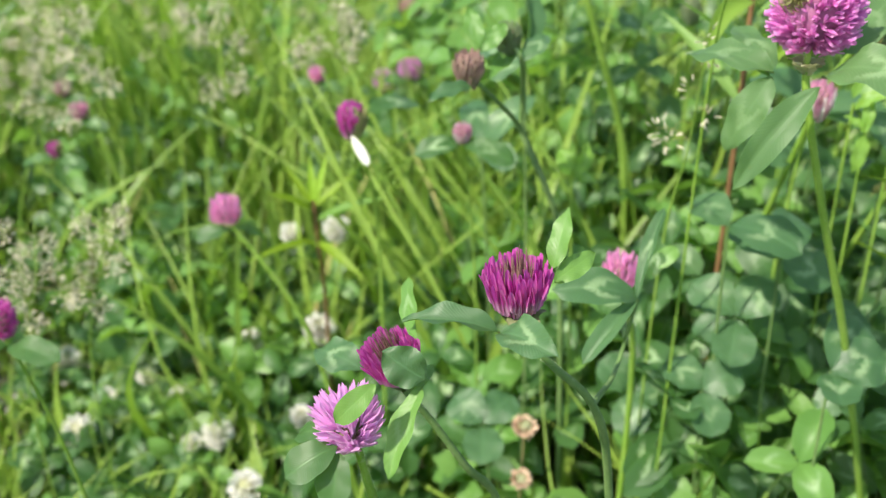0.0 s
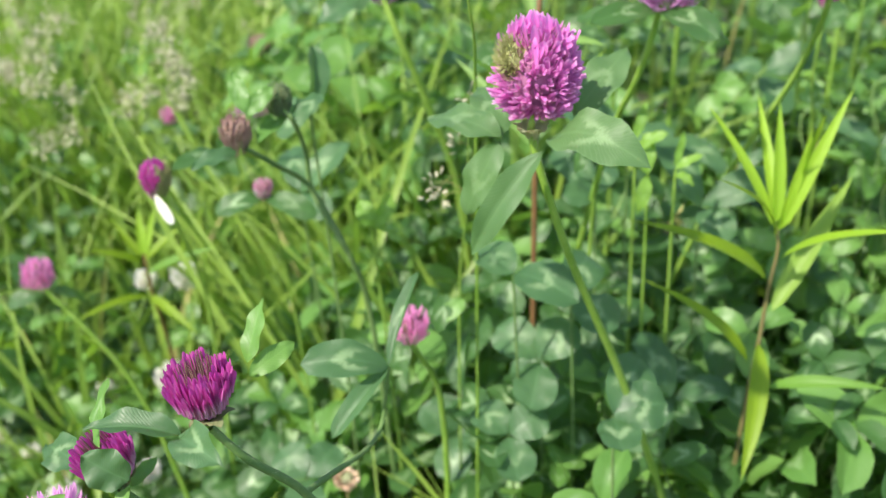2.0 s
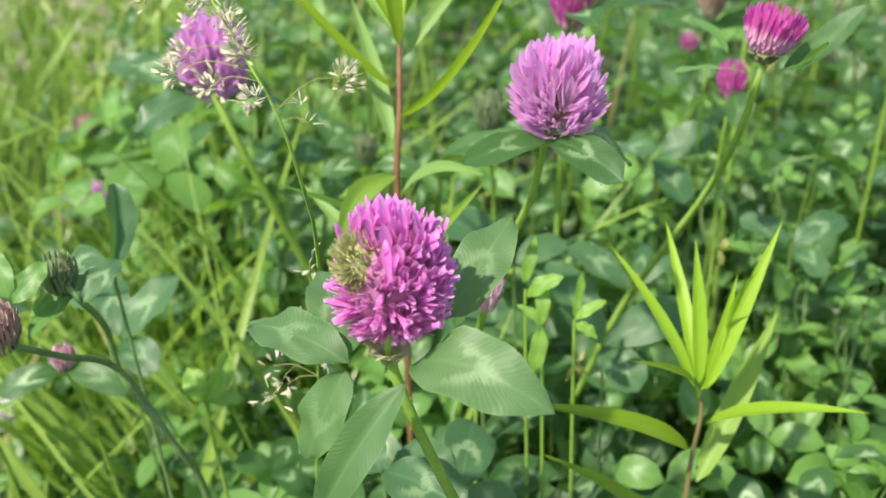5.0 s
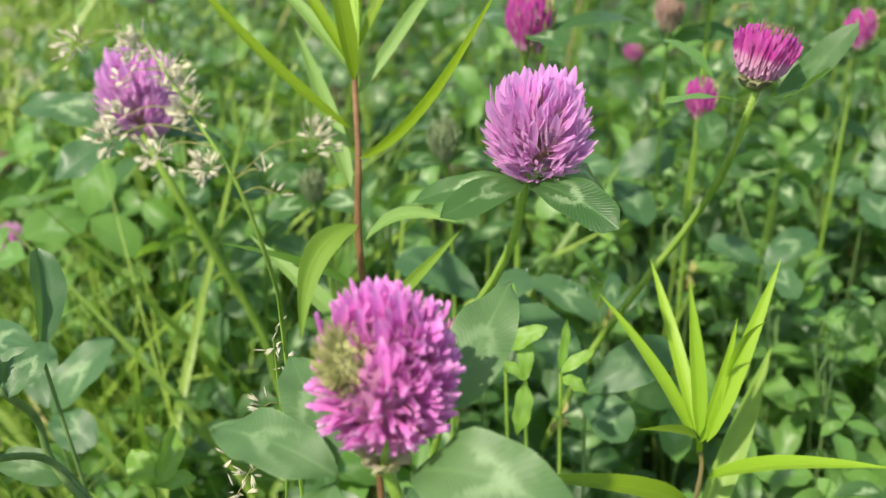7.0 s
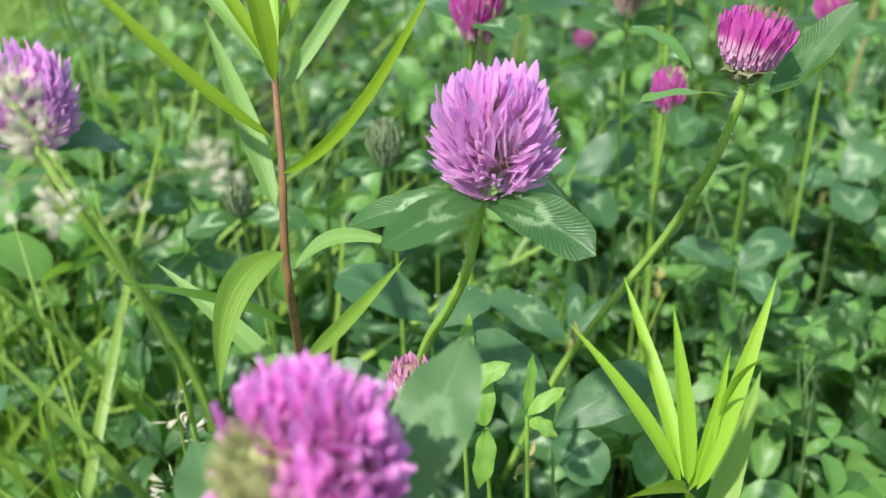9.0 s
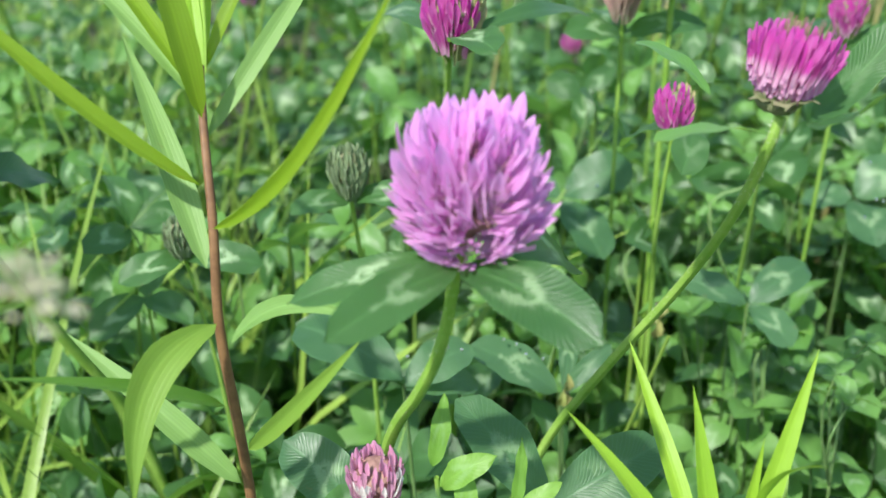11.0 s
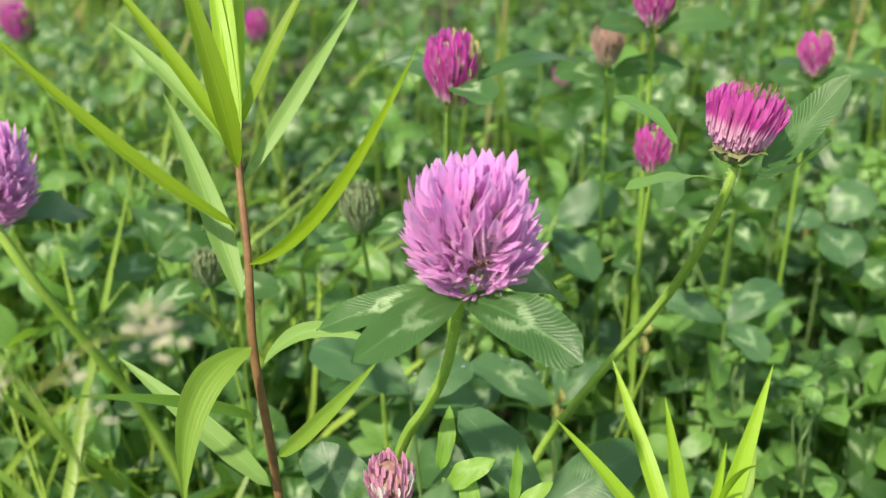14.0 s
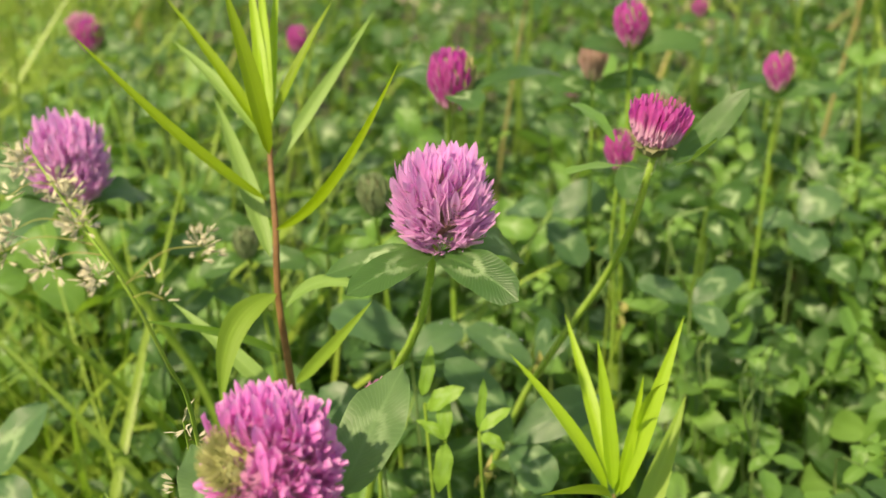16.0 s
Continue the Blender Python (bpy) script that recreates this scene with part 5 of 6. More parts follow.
grass_panicle([(0.0763, 0.3274, 0.4361), (0.0828, 0.3188, 0.4234), (0.0897, 0.3128, 0.4093), (0.0952, 0.3185, 0.3853), (0.0981, 0.3388, 0.3583), (0.0981, 0.3388, 0.0000)],
    tufts=[((0.0758, 0.3263, 0.4336), 0.0030, 48), ((0.0801, 0.3222, 0.4285), 0.0020, 11), ((0.0823, 0.3204, 0.4264), 0.0028, 48), ((0.0825, 0.3181, 0.4219), 0.0026, 42), ((0.0761, 0.3146, 0.4156), 0.0036, 64), ((0.0849, 0.3124, 0.4124), 0.0032, 64), ((0.0708, 0.3214, 0.4209), 0.0028, 36), ((0.0958, 0.3105, 0.4111), 0.0014, 7), ((0.1055, 0.3081, 0.4171), 0.0040, 62), ((0.0966, 0.3063, 0.4080), 0.0012, 6), ((0.0643, 0.3296, 0.4337), 0.0030, 44), ((0.0751, 0.3258, 0.4325), 0.0030, 44), ((0.0843, 0.3171, 0.4213), 0.0030, 44), ((0.0679, 0.3199, 0.4173), 0.0030, 44), ((0.0810, 0.3224, 0.4294), 0.0030, 44), ((0.0720, 0.3243, 0.4273), 0.0020, 8)], size=0.0022, label='cream grass panicle in front of a clover head', single=True)
grass_panicle([(0.0958, 0.3406, 0.3556), (0.0958, 0.3506, 0.3056), (0.0934, 0.3596, 0.2678), (0.0934, 0.3596, 0.0000)],
    tufts=[((0.0829, 0.3522, 0.3160), 0.0040, 12), ((0.0817, 0.3272, 0.3221), 0.0050, 18), ((0.0863, 0.3490, 0.3107), 0.0040, 12), ((0.0958, 0.3406, 0.3556), 0.0035, 12), ((0.0978, 0.3446, 0.3466), 0.0035, 12), ((0.0918, 0.3426, 0.3356), 0.0035, 12), ((0.0998, 0.3406, 0.3256), 0.0035, 12)], size=0.0030, label='thin grass panicle with cream spikelets', single=True)
grass_panicle([(-0.1440, 0.6299, 0.3141), (-0.1425, 0.6128, 0.2819), (-0.1567, 0.6155, 0.2230), (-0.1567, 0.6155, 0.0000)],
    tufts=[((-0.1476, 0.6265, 0.3077), 0.0099, 85), ((-0.1440, 0.6196, 0.2948), 0.0099, 85), ((-0.1531, 0.6119, 0.2802), 0.0099, 85), ((-0.1330, 0.6094, 0.2754), 0.0099, 85), ((-0.1495, 0.5956, 0.2496), 0.0099, 85), ((-0.1330, 0.5982, 0.2544), 0.0099, 85), ((-0.1659, 0.6179, 0.2915), 0.0099, 85), ((-0.1385, 0.6317, 0.3173), 0.0099, 85)], size=0.0033, label='pale seeding grass panicle', single=False)
grass_panicle([(-0.0686, 0.6096, 0.3185), (-0.0672, 0.5930, 0.2873), (-0.0776, 0.5965, 0.2300), (-0.0776, 0.5965, 0.0000)],
    tufts=[((-0.0704, 0.6063, 0.3123), 0.0096, 85), ((-0.0651, 0.5997, 0.2998), 0.0096, 85), ((-0.0792, 0.5897, 0.2810), 0.0096, 85), ((-0.0598, 0.5880, 0.2779), 0.0096, 85), ((-0.0898, 0.5864, 0.2748), 0.0096, 85), ((-0.0615, 0.5963, 0.2935), 0.0096, 85), ((-0.0545, 0.5930, 0.2873), 0.0096, 85)], size=0.0032, label='pale seeding grass panicle', single=False)
grass_panicle([(-0.2454, 0.6013, 0.3029), (-0.2440, 0.5847, 0.2717), (-0.2633, 0.5878, 0.2136), (-0.2633, 0.5878, 0.0000)],
    tufts=[((-0.2560, 0.5980, 0.2966), 0.0096, 85), ((-0.2419, 0.5930, 0.2873), 0.0096, 85), ((-0.2525, 0.5814, 0.2654), 0.0096, 85), ((-0.2383, 0.5864, 0.2748), 0.0096, 85), ((-0.2560, 0.5714, 0.2467), 0.0096, 85), ((-0.2242, 0.5814, 0.2654), 0.0096, 85), ((-0.2101, 0.5781, 0.2592), 0.0096, 85), ((-0.2348, 0.5681, 0.2404), 0.0096, 85), ((-0.2277, 0.5980, 0.2966), 0.0096, 85)], size=0.0032, label='pale seeding grass panicle', single=False)
grass_panicle([(-0.1877, 0.3947, 0.2551), (-0.1867, 0.3825, 0.2322), (-0.2047, 0.3891, 0.1807), (-0.2047, 0.3891, 0.0000)],
    tufts=[((-0.2033, 0.3923, 0.2505), 0.0070, 85), ((-0.1929, 0.3874, 0.2414), 0.0070, 85), ((-0.1800, 0.3837, 0.2345), 0.0070, 85), ((-0.1722, 0.3777, 0.2231), 0.0070, 85), ((-0.1955, 0.3777, 0.2231), 0.0070, 85), ((-0.1877, 0.3728, 0.2139), 0.0070, 85), ((-0.2007, 0.3825, 0.2322), 0.0070, 85), ((-0.1826, 0.3898, 0.2460), 0.0070, 85), ((-0.1903, 0.3813, 0.2299), 0.0070, 85)], size=0.0024, label='pale seeding grass panicle', single=False)
grass_panicle([(-0.1651, 0.4152, 0.2510), (-0.1640, 0.4025, 0.2271), (-0.1802, 0.4084, 0.1743), (-0.1802, 0.4084, 0.0000)],
    tufts=[((-0.1732, 0.4114, 0.2439), 0.0074, 85), ((-0.1651, 0.4076, 0.2367), 0.0074, 85), ((-0.1570, 0.4101, 0.2415), 0.0074, 85), ((-0.1705, 0.4012, 0.2247), 0.0074, 85), ((-0.1583, 0.4025, 0.2271), 0.0074, 85), ((-0.1732, 0.3961, 0.2151), 0.0074, 85), ((-0.1651, 0.3929, 0.2091), 0.0074, 85), ((-0.1556, 0.4139, 0.2486), 0.0074, 85)], size=0.0025, label='pale seeding grass panicle', single=False)
clover_leaf_sprig(stem=[(0.0345, 0.3955, 0.3319), (0.0415, 0.4035, 0.1759), (0.0425, 0.4075, 0.0000)],
    leaves=[((0.0346, 0.3944, 0.3329), (0.0367, 0.4166, 0.3541), 0.0105, 0.08, (0.7, -0.6, 0.3), 0.70),
            ((0.0358, 0.3939, 0.3326), (0.0198, 0.3935, 0.3228), 0.0110, 0.12, None, 0.15),
            ((0.0332, 0.3981, 0.3302), (0.0153, 0.4195, 0.3253), 0.0110, 0.10, None, 0.15)],
    label='folded blue-green clover leaf standing on a stalk', tone='dark')
clover_leaf_sprig(stem=[(0.0201, 0.4672, 0.2633), (0.0271, 0.4752, 0.1417), (0.0281, 0.4792, 0.0000)],
    leaves=[((0.0203, 0.4672, 0.2633), (0.0479, 0.4716, 0.2873), 0.0170, 0.10, None, 0.15),
            ((0.0195, 0.4679, 0.2643), (0.0146, 0.4987, 0.2757), 0.0160, 0.10, None, 0.15),
            ((0.0206, 0.4666, 0.2623), (0.0360, 0.4480, 0.2578), 0.0150, 0.10, None, 0.15)],
    label='pale green clover leaf with a rusty tip', tone='dark')
clover_leaf_sprig(stem=[(0.0574, 0.3936, 0.2775), (0.0644, 0.4016, 0.1488), (0.0654, 0.4056, 0.0000)],
    leaves=[((0.0571, 0.3938, 0.2776), (0.0536, 0.3989, 0.2854), 0.0110, 0.10, None, 0.15),
            ((0.0574, 0.3937, 0.2776), (0.0641, 0.4067, 0.2840), 0.0100, 0.10, (0.5, -0.7, 0.3), 0.60),
            ((0.0577, 0.3934, 0.2773), (0.0675, 0.3996, 0.2724), 0.0080, 0.10, None, 0.15)],
    label='small light green clover leaf near the ground', tone='light')
clover_leaf_sprig(stem=[(0.2078, 0.3970, 0.2769), (0.2148, 0.4050, 0.1485), (0.2158, 0.4090, 0.0000)],
    leaves=[((0.2075, 0.3973, 0.2772), (0.1904, 0.4189, 0.3045), 0.0165, 0.12, None, 0.15),
            ((0.2081, 0.3970, 0.2772), (0.2426, 0.3962, 0.2900), 0.0165, 0.12, None, 0.15),
            ((0.2076, 0.3968, 0.2764), (0.2147, 0.3774, 0.2680), 0.0160, 0.12, None, 0.15)],
    label='broad clover leaf with bold pale chevrons', tone='dark')
clover_leaf_sprig(stem=[(0.2450, 0.4588, 0.2640), (0.2520, 0.4668, 0.1420), (0.2530, 0.4708, 0.0000)],
    leaves=[((0.2440, 0.4593, 0.2642), (0.2195, 0.4770, 0.2796), 0.0165, 0.10, None, 0.15),
            ((0.2461, 0.4588, 0.2647), (0.2606, 0.4825, 0.2736), 0.0070, 0.10, None, 0.15),
            ((0.2448, 0.4584, 0.2632), (0.2648, 0.4594, 0.2782), 0.0065, 0.10, None, 0.15)],
    label='dewy blue-green clover leaf on a forked stalk', tone='dark')
clover_leaf_sprig(stem=[(0.1883, 0.4562, 0.2851), (0.1953, 0.4642, 0.1526), (0.1963, 0.4682, 0.0000)],
    leaves=[((0.1885, 0.4562, 0.2852), (0.2134, 0.4616, 0.2899), 0.0150, 0.12, None, 0.15),
            ((0.1887, 0.4566, 0.2861), (0.1639, 0.4934, 0.2924), 0.0190, 0.12, None, 0.15),
            ((0.1877, 0.4558, 0.2840), (0.2162, 0.4641, 0.2747), 0.0120, 0.10, None, 0.15)],
    label='dark clover leaf under a bloom with dew on its rim', tone='dark')
clover_leaf_sprig(stem=[(0.1701, 0.3791, 0.3166), (0.1771, 0.3871, 0.1683), (0.1781, 0.3911, 0.0000)],
    leaves=[((0.1696, 0.3804, 0.3185), (0.1739, 0.3849, 0.3293), 0.0055, 0.06, (0, -0.9, 0.4), 0.15),
            ((0.1706, 0.3779, 0.3146), (0.1789, 0.3738, 0.3215), 0.0075, 0.15, None, 0.15)],
    label='fresh light green clover shoot', tone='light')
clover_leaf_sprig(stem=[(0.1846, 0.3683, 0.3089), (0.1916, 0.3763, 0.1645), (0.1926, 0.3803, 0.0000)],
    leaves=[((0.1843, 0.3689, 0.3098), (0.1881, 0.3735, 0.3206), 0.0040, 0.05, (0, -0.9, 0.4), 0.15),
            ((0.1847, 0.3684, 0.3091), (0.1929, 0.3679, 0.3138), 0.0050, 0.12, None, 0.15),
            ((0.1848, 0.3676, 0.3078), (0.1896, 0.3642, 0.3049), 0.0060, 0.10, None, 0.15)],
    label='bright yellow-green young clover leaves', tone='light')
clover_leaf_sprig(stem=[(0.1740, 0.3709, 0.3066), (0.1810, 0.3789, 0.1633), (0.1820, 0.3829, 0.0000)],
    leaves=[((0.1738, 0.3711, 0.3068), (0.1751, 0.3767, 0.3177), 0.0060, 0.08, (0, -0.9, 0.4), 0.15),
            ((0.1737, 0.3708, 0.3062), (0.1700, 0.3661, 0.2954), 0.0075, 0.08, (0, -0.9, 0.4), 0.15),
            ((0.1745, 0.3709, 0.3068), (0.1685, 0.3753, 0.3108), 0.0050, 0.10, None, 0.15)],
    label='light green clover leaflets folded together', tone='light')
clover_leaf_sprig(stem=[(0.1622, 0.4118, 0.2785), (0.1692, 0.4198, 0.1492), (0.1702, 0.4238, 0.0000)],
    leaves=[((0.1623, 0.4117, 0.2784), (0.1456, 0.4330, 0.2947), 0.0155, 0.12, None, 0.15),
            ((0.1624, 0.4121, 0.2791), (0.1721, 0.4351, 0.2838), 0.0150, 0.10, None, 0.15),
            ((0.1618, 0.4116, 0.2780), (0.1456, 0.4077, 0.2816), 0.0130, 0.10, None, 0.15)],
    label='clover leaf with a pale patch beside a bud', tone='dark')
clover_leaf_sprig(stem=[(0.2959, 0.5547, 0.2868), (0.3029, 0.5627, 0.1534), (0.3039, 0.5667, 0.0000)],
    leaves=[((0.2966, 0.5549, 0.2875), (0.3269, 0.5505, 0.2998), 0.0200, 0.10, None, 0.15),
            ((0.2958, 0.5543, 0.2859), (0.2987, 0.5217, 0.2726), 0.0200, 0.10, None, 0.15),
            ((0.2953, 0.5551, 0.2871), (0.2848, 0.5816, 0.2843), 0.0180, 0.10, None, 0.15)],
    label='round dewy clover leaf in the shade of a bloom', tone='dark')
clover_leaf_sprig(stem=[(0.4381, 0.5324, 0.2688), (0.4451, 0.5404, 0.1444), (0.4461, 0.5444, 0.0000)],
    leaves=[((0.4386, 0.5324, 0.2692), (0.4622, 0.5317, 0.2837), 0.0220, 0.10, None, 0.15),
            ((0.4383, 0.5318, 0.2680), (0.4280, 0.5061, 0.2582), 0.0220, 0.10, None, 0.15),
            ((0.4373, 0.5329, 0.2693), (0.4213, 0.5482, 0.2644), 0.0200, 0.10, None, 0.15)],
    label='large blue-green clover leaf beaded with dew', tone='dark')
clover_leaf_sprig(stem=[(0.3317, 0.4723, 0.2707), (0.3387, 0.4803, 0.1454), (0.3397, 0.4843, 0.0000)],
    leaves=[((0.3310, 0.4726, 0.2708), (0.3094, 0.4857, 0.2799), 0.0130, 0.10, None, 0.15),
            ((0.3322, 0.4724, 0.2711), (0.3619, 0.4777, 0.2790), 0.0150, 0.10, None, 0.15),
            ((0.3320, 0.4720, 0.2703), (0.3380, 0.4526, 0.2613), 0.0140, 0.10, None, 0.15)],
    label='smooth green clover leaf on a slender stalk', tone='dark')
clover_leaf_sprig(stem=[(0.1879, 0.3504, 0.2043), (0.1949, 0.3584, 0.1122), (0.1959, 0.3624, 0.0000)],
    leaves=[((0.1881, 0.3501, 0.2037), (0.1637, 0.3373, 0.1891), 0.0160, 0.12, None, 0.15),
            ((0.1868, 0.3507, 0.2049), (0.1770, 0.3739, 0.2268), 0.0170, 0.12, None, 0.15),
            ((0.1888, 0.3504, 0.2044), (0.2182, 0.3604, 0.2032), 0.0140, 0.12, None, 0.15)],
    label='clover leaf with a bright white chevron', tone='dark')
clover_leaf_sprig(stem=[(0.1382, 0.3445, 0.2623), (0.1452, 0.3525, 0.1412), (0.1462, 0.3565, 0.0000)],
    leaves=[((0.1374, 0.3447, 0.2627), (0.1213, 0.3606, 0.2707), 0.0200, 0.10, None, 0.15),
            ((0.1386, 0.3441, 0.2616), (0.1550, 0.3307, 0.2583), 0.0180, 0.10, None, 0.15),
            ((0.1386, 0.3447, 0.2627), (0.1499, 0.3710, 0.2701), 0.0180, 0.10, None, 0.15)],
    label='wide matt clover leaf half in shade', tone='dark')
clover_leaf_sprig(stem=[(0.1370, 0.3789, 0.1989), (0.1440, 0.3869, 0.1094), (0.1450, 0.3909, 0.0000)],
    leaves=[((0.1376, 0.3790, 0.1993), (0.1569, 0.3848, 0.2110), 0.0170, 0.10, None, 0.15),
            ((0.1370, 0.3784, 0.1981), (0.1307, 0.3629, 0.1898), 0.0170, 0.10, None, 0.15),
            ((0.1365, 0.3791, 0.1993), (0.1209, 0.3917, 0.2011), 0.0160, 0.10, None, 0.15)],
    label='small clover leaf with a pale chevron', tone='dark')
clover_leaf_sprig(stem=[(0.0192, 0.3705, 0.1565), (0.0262, 0.3785, 0.0883), (0.0272, 0.3825, 0.0000)],
    leaves=[((0.0186, 0.3708, 0.1569), (0.0062, 0.3856, 0.1631), 0.0190, 0.10, None, 0.15),
            ((0.0195, 0.3707, 0.1569), (0.0345, 0.3848, 0.1628), 0.0190, 0.10, None, 0.15),
            ((0.0194, 0.3701, 0.1557), (0.0183, 0.3457, 0.1524), 0.0190, 0.10, None, 0.15)],
    label='flat three-part clover leaf low in the grass', tone='dark')
clover_leaf_sprig(stem=[(0.1131, 0.3397, 0.2795), (0.1201, 0.3477, 0.1498), (0.1211, 0.3517, 0.0000)],
    leaves=[((0.1133, 0.3398, 0.2797), (0.1349, 0.3170, 0.2793), 0.0190, 0.12, None, 0.15),
            ((0.1129, 0.3396, 0.2793), (0.1025, 0.3542, 0.2854), 0.0170, 0.12, None, 0.15)],
    label='broad grey-green clover leaf', tone='dark')
clover_leaf_sprig(stem=[(0.1456, 0.2964, 0.2406), (0.1526, 0.3044, 0.1303), (0.1536, 0.3084, 0.0000)],
    leaves=[((0.1456, 0.2960, 0.2400), (0.1456, 0.2820, 0.2349), 0.0170, 0.10, None, 0.15),
            ((0.1456, 0.2965, 0.2409), (0.1663, 0.2980, 0.2437), 0.0190, 0.12, None, 0.15),
            ((0.1456, 0.2965, 0.2409), (0.1605, 0.3145, 0.2534), 0.0190, 0.12, None, 0.15)],
    label='clover leaf with a wide pale band', tone='dark')
clover_leaf_sprig(stem=[(0.1266, 0.3526, 0.2291), (0.1336, 0.3606, 0.1246), (0.1346, 0.3646, 0.0000)],
    leaves=[((0.1262, 0.3528, 0.2295), (0.1105, 0.3683, 0.2374), 0.0190, 0.12, None, 0.15),
            ((0.1269, 0.3528, 0.2295), (0.1433, 0.3596, 0.2424), 0.0190, 0.12, None, 0.15),
            ((0.1267, 0.3522, 0.2284), (0.1208, 0.3342, 0.2158), 0.0190, 0.12, None, 0.15)],
    label='dull green clover leaf around a reddish stem', tone='dark')
clover_leaf_sprig(stem=[(0.1119, 0.3376, 0.2010), (0.1189, 0.3456, 0.1105), (0.1199, 0.3496, 0.0000)],
    leaves=[((0.1115, 0.3378, 0.2014), (0.0992, 0.3519, 0.2065), 0.0170, 0.12, None, 0.15),
            ((0.1123, 0.3378, 0.2014), (0.1287, 0.3419, 0.2090), 0.0180, 0.12, None, 0.15),
            ((0.1120, 0.3373, 0.2003), (0.1136, 0.3202, 0.1895), 0.0180, 0.12, None, 0.15)],
    label='shaded clover leaf near the ground', tone='dark')
clover_leaf_sprig(stem=[(0.0925, 0.3783, 0.1710), (0.0995, 0.3863, 0.0955), (0.1005, 0.3903, 0.0000)],
    leaves=[((0.0921, 0.3785, 0.1714), (0.0756, 0.3850, 0.1835), 0.0180, 0.12, None, 0.15),
            ((0.0929, 0.3785, 0.1714), (0.1113, 0.3772, 0.1690), 0.0180, 0.12, None, 0.15),
            ((0.0926, 0.3779, 0.1702), (0.0874, 0.3597, 0.1573), 0.0180, 0.12, None, 0.15)],
    label='soft green clover leaf in the undergrowth', tone='dark')
withered_bract((0.1920, 0.3850, 0.2780), 0.0060)
withered_bract((0.2430, 0.4530, 0.2700), 0.0060)
withered_bract((0.3060, 0.4910, 0.2600), 0.0080)
dew_drop((0.1851, 0.3541, 0.3646), 0.00033)
dew_drop((0.2292, 0.4704, 0.2829), 0.00061)
dew_drop((0.2328, 0.4682, 0.2814), 0.00061)
dew_drop((0.2351, 0.4657, 0.2783), 0.00061)
dew_drop((0.2403, 0.4629, 0.2767), 0.00061)
dew_drop((0.1834, 0.4362, 0.3097), 0.00055)
dew_drop((0.1943, 0.4332, 0.3117), 0.00055)
dew_drop((0.1979, 0.4315, 0.3110), 0.00055)
dew_drop((0.4124, 0.5033, 0.3022), 0.00072)
dew_drop((0.4119, 0.4959, 0.2887), 0.00072)
dew_drop((0.4058, 0.4945, 0.2820), 0.00072)
dew_drop((0.4146, 0.4945, 0.2879), 0.00072)
dew_drop((0.3044, 0.5405, 0.2968), 0.00072)

# ---- meadow, laid out by seeded chance ----
rnd = random.Random(21)
stock = [clover_patch(rnd, 5) for _ in range(7)]
first = list(stock)
spots = []
tries = 0
while len(spots) < 158 and tries < 20000:
    tries += 1
    y = rnd.uniform(0.29, 1.15)
    x = rnd.uniform(-0.42 * y - 0.05, 0.15 + 1.0 * y)
    if rnd.random() > 0.08 + 0.92 * clover_share(x, y) or (x < -0.04 and y < 0.72) or (y < 0.36 and x < 0.16) or bare(x, y) or min([9] + [(x - a) ** 2 + (y - b) ** 2 for a, b in spots]) < 0.038 ** 2:
        continue
    spots.append((x, y))
for i, (x, y) in enumerate(spots):
    h = canopy(x, y) / 0.25 * rnd.uniform(0.75, 1.08)
    m = Matrix.Translation((x, y, 0)) @ Matrix.Rotation(rnd.uniform(0, 6.28), 4, "Z") @ Matrix.Diagonal((1.0, 1.0, max(0.3, h), 1))
    if first:
        first.pop().matrix_basis = m
    else:
        copy_thing(stock[i % 7], m)

shoots = [clover_shoot(rnd) for _ in range(5)]
first = list(shoots)
for i in range(30):
    y = rnd.uniform(0.38, 0.72)
    x = rnd.uniform(0.45, 1.0) * (0.12 + 0.80 * y)
    m = Matrix.Translation((x, y, canopy(x, y) * rnd.uniform(0.86, 1.06))) @ Matrix.Rotation(rnd.uniform(0, 6.28), 4, "Z") @ Matrix.Scale(rnd.uniform(0.8, 1.2), 4)
    if first:
        first.pop().matrix_basis = m
    else:
        copy_thing(shoots[i % 5], m)

leaves, fresh, stalks = Soup(), Soup(), Soup()
for _ in range(4000):
    y = 0.30 + 2.1 * rnd.random() ** 1.25
    x = rnd.uniform(-0.55 * y - 0.15, 0.25 + 1.12 * y)
    if bare(x, y) or kerb_side(x, y) or rnd.random() > 0.25 + 0.75 * clover_share(x, y):
        continue
    h = canopy(x, y)
    z = h * (0.25 + 0.70 * rnd.random() ** 0.8)
    trifoliate(fresh if rnd.random() < 0.10 + 0.20 * ease(x, 0.22, 0.34) * ease(-y, -0.85, -0.65) + 0.50 * ease(-x, -0.20, -0.02) * ease(x, -0.12, 0.0) else leaves, stalks, Vector((x, y, z)), Vector((x + rnd.gauss(0, 0.02), y + rnd.gauss(0, 0.02), -0.005)), rnd.uniform(0.017, 0.033 if y < 0.6 else 0.042) * (0.6 if x < -0.03 and y < 0.8 else 1.0), rnd, 0.75, 5, 2 if y > 0.9 else 4)
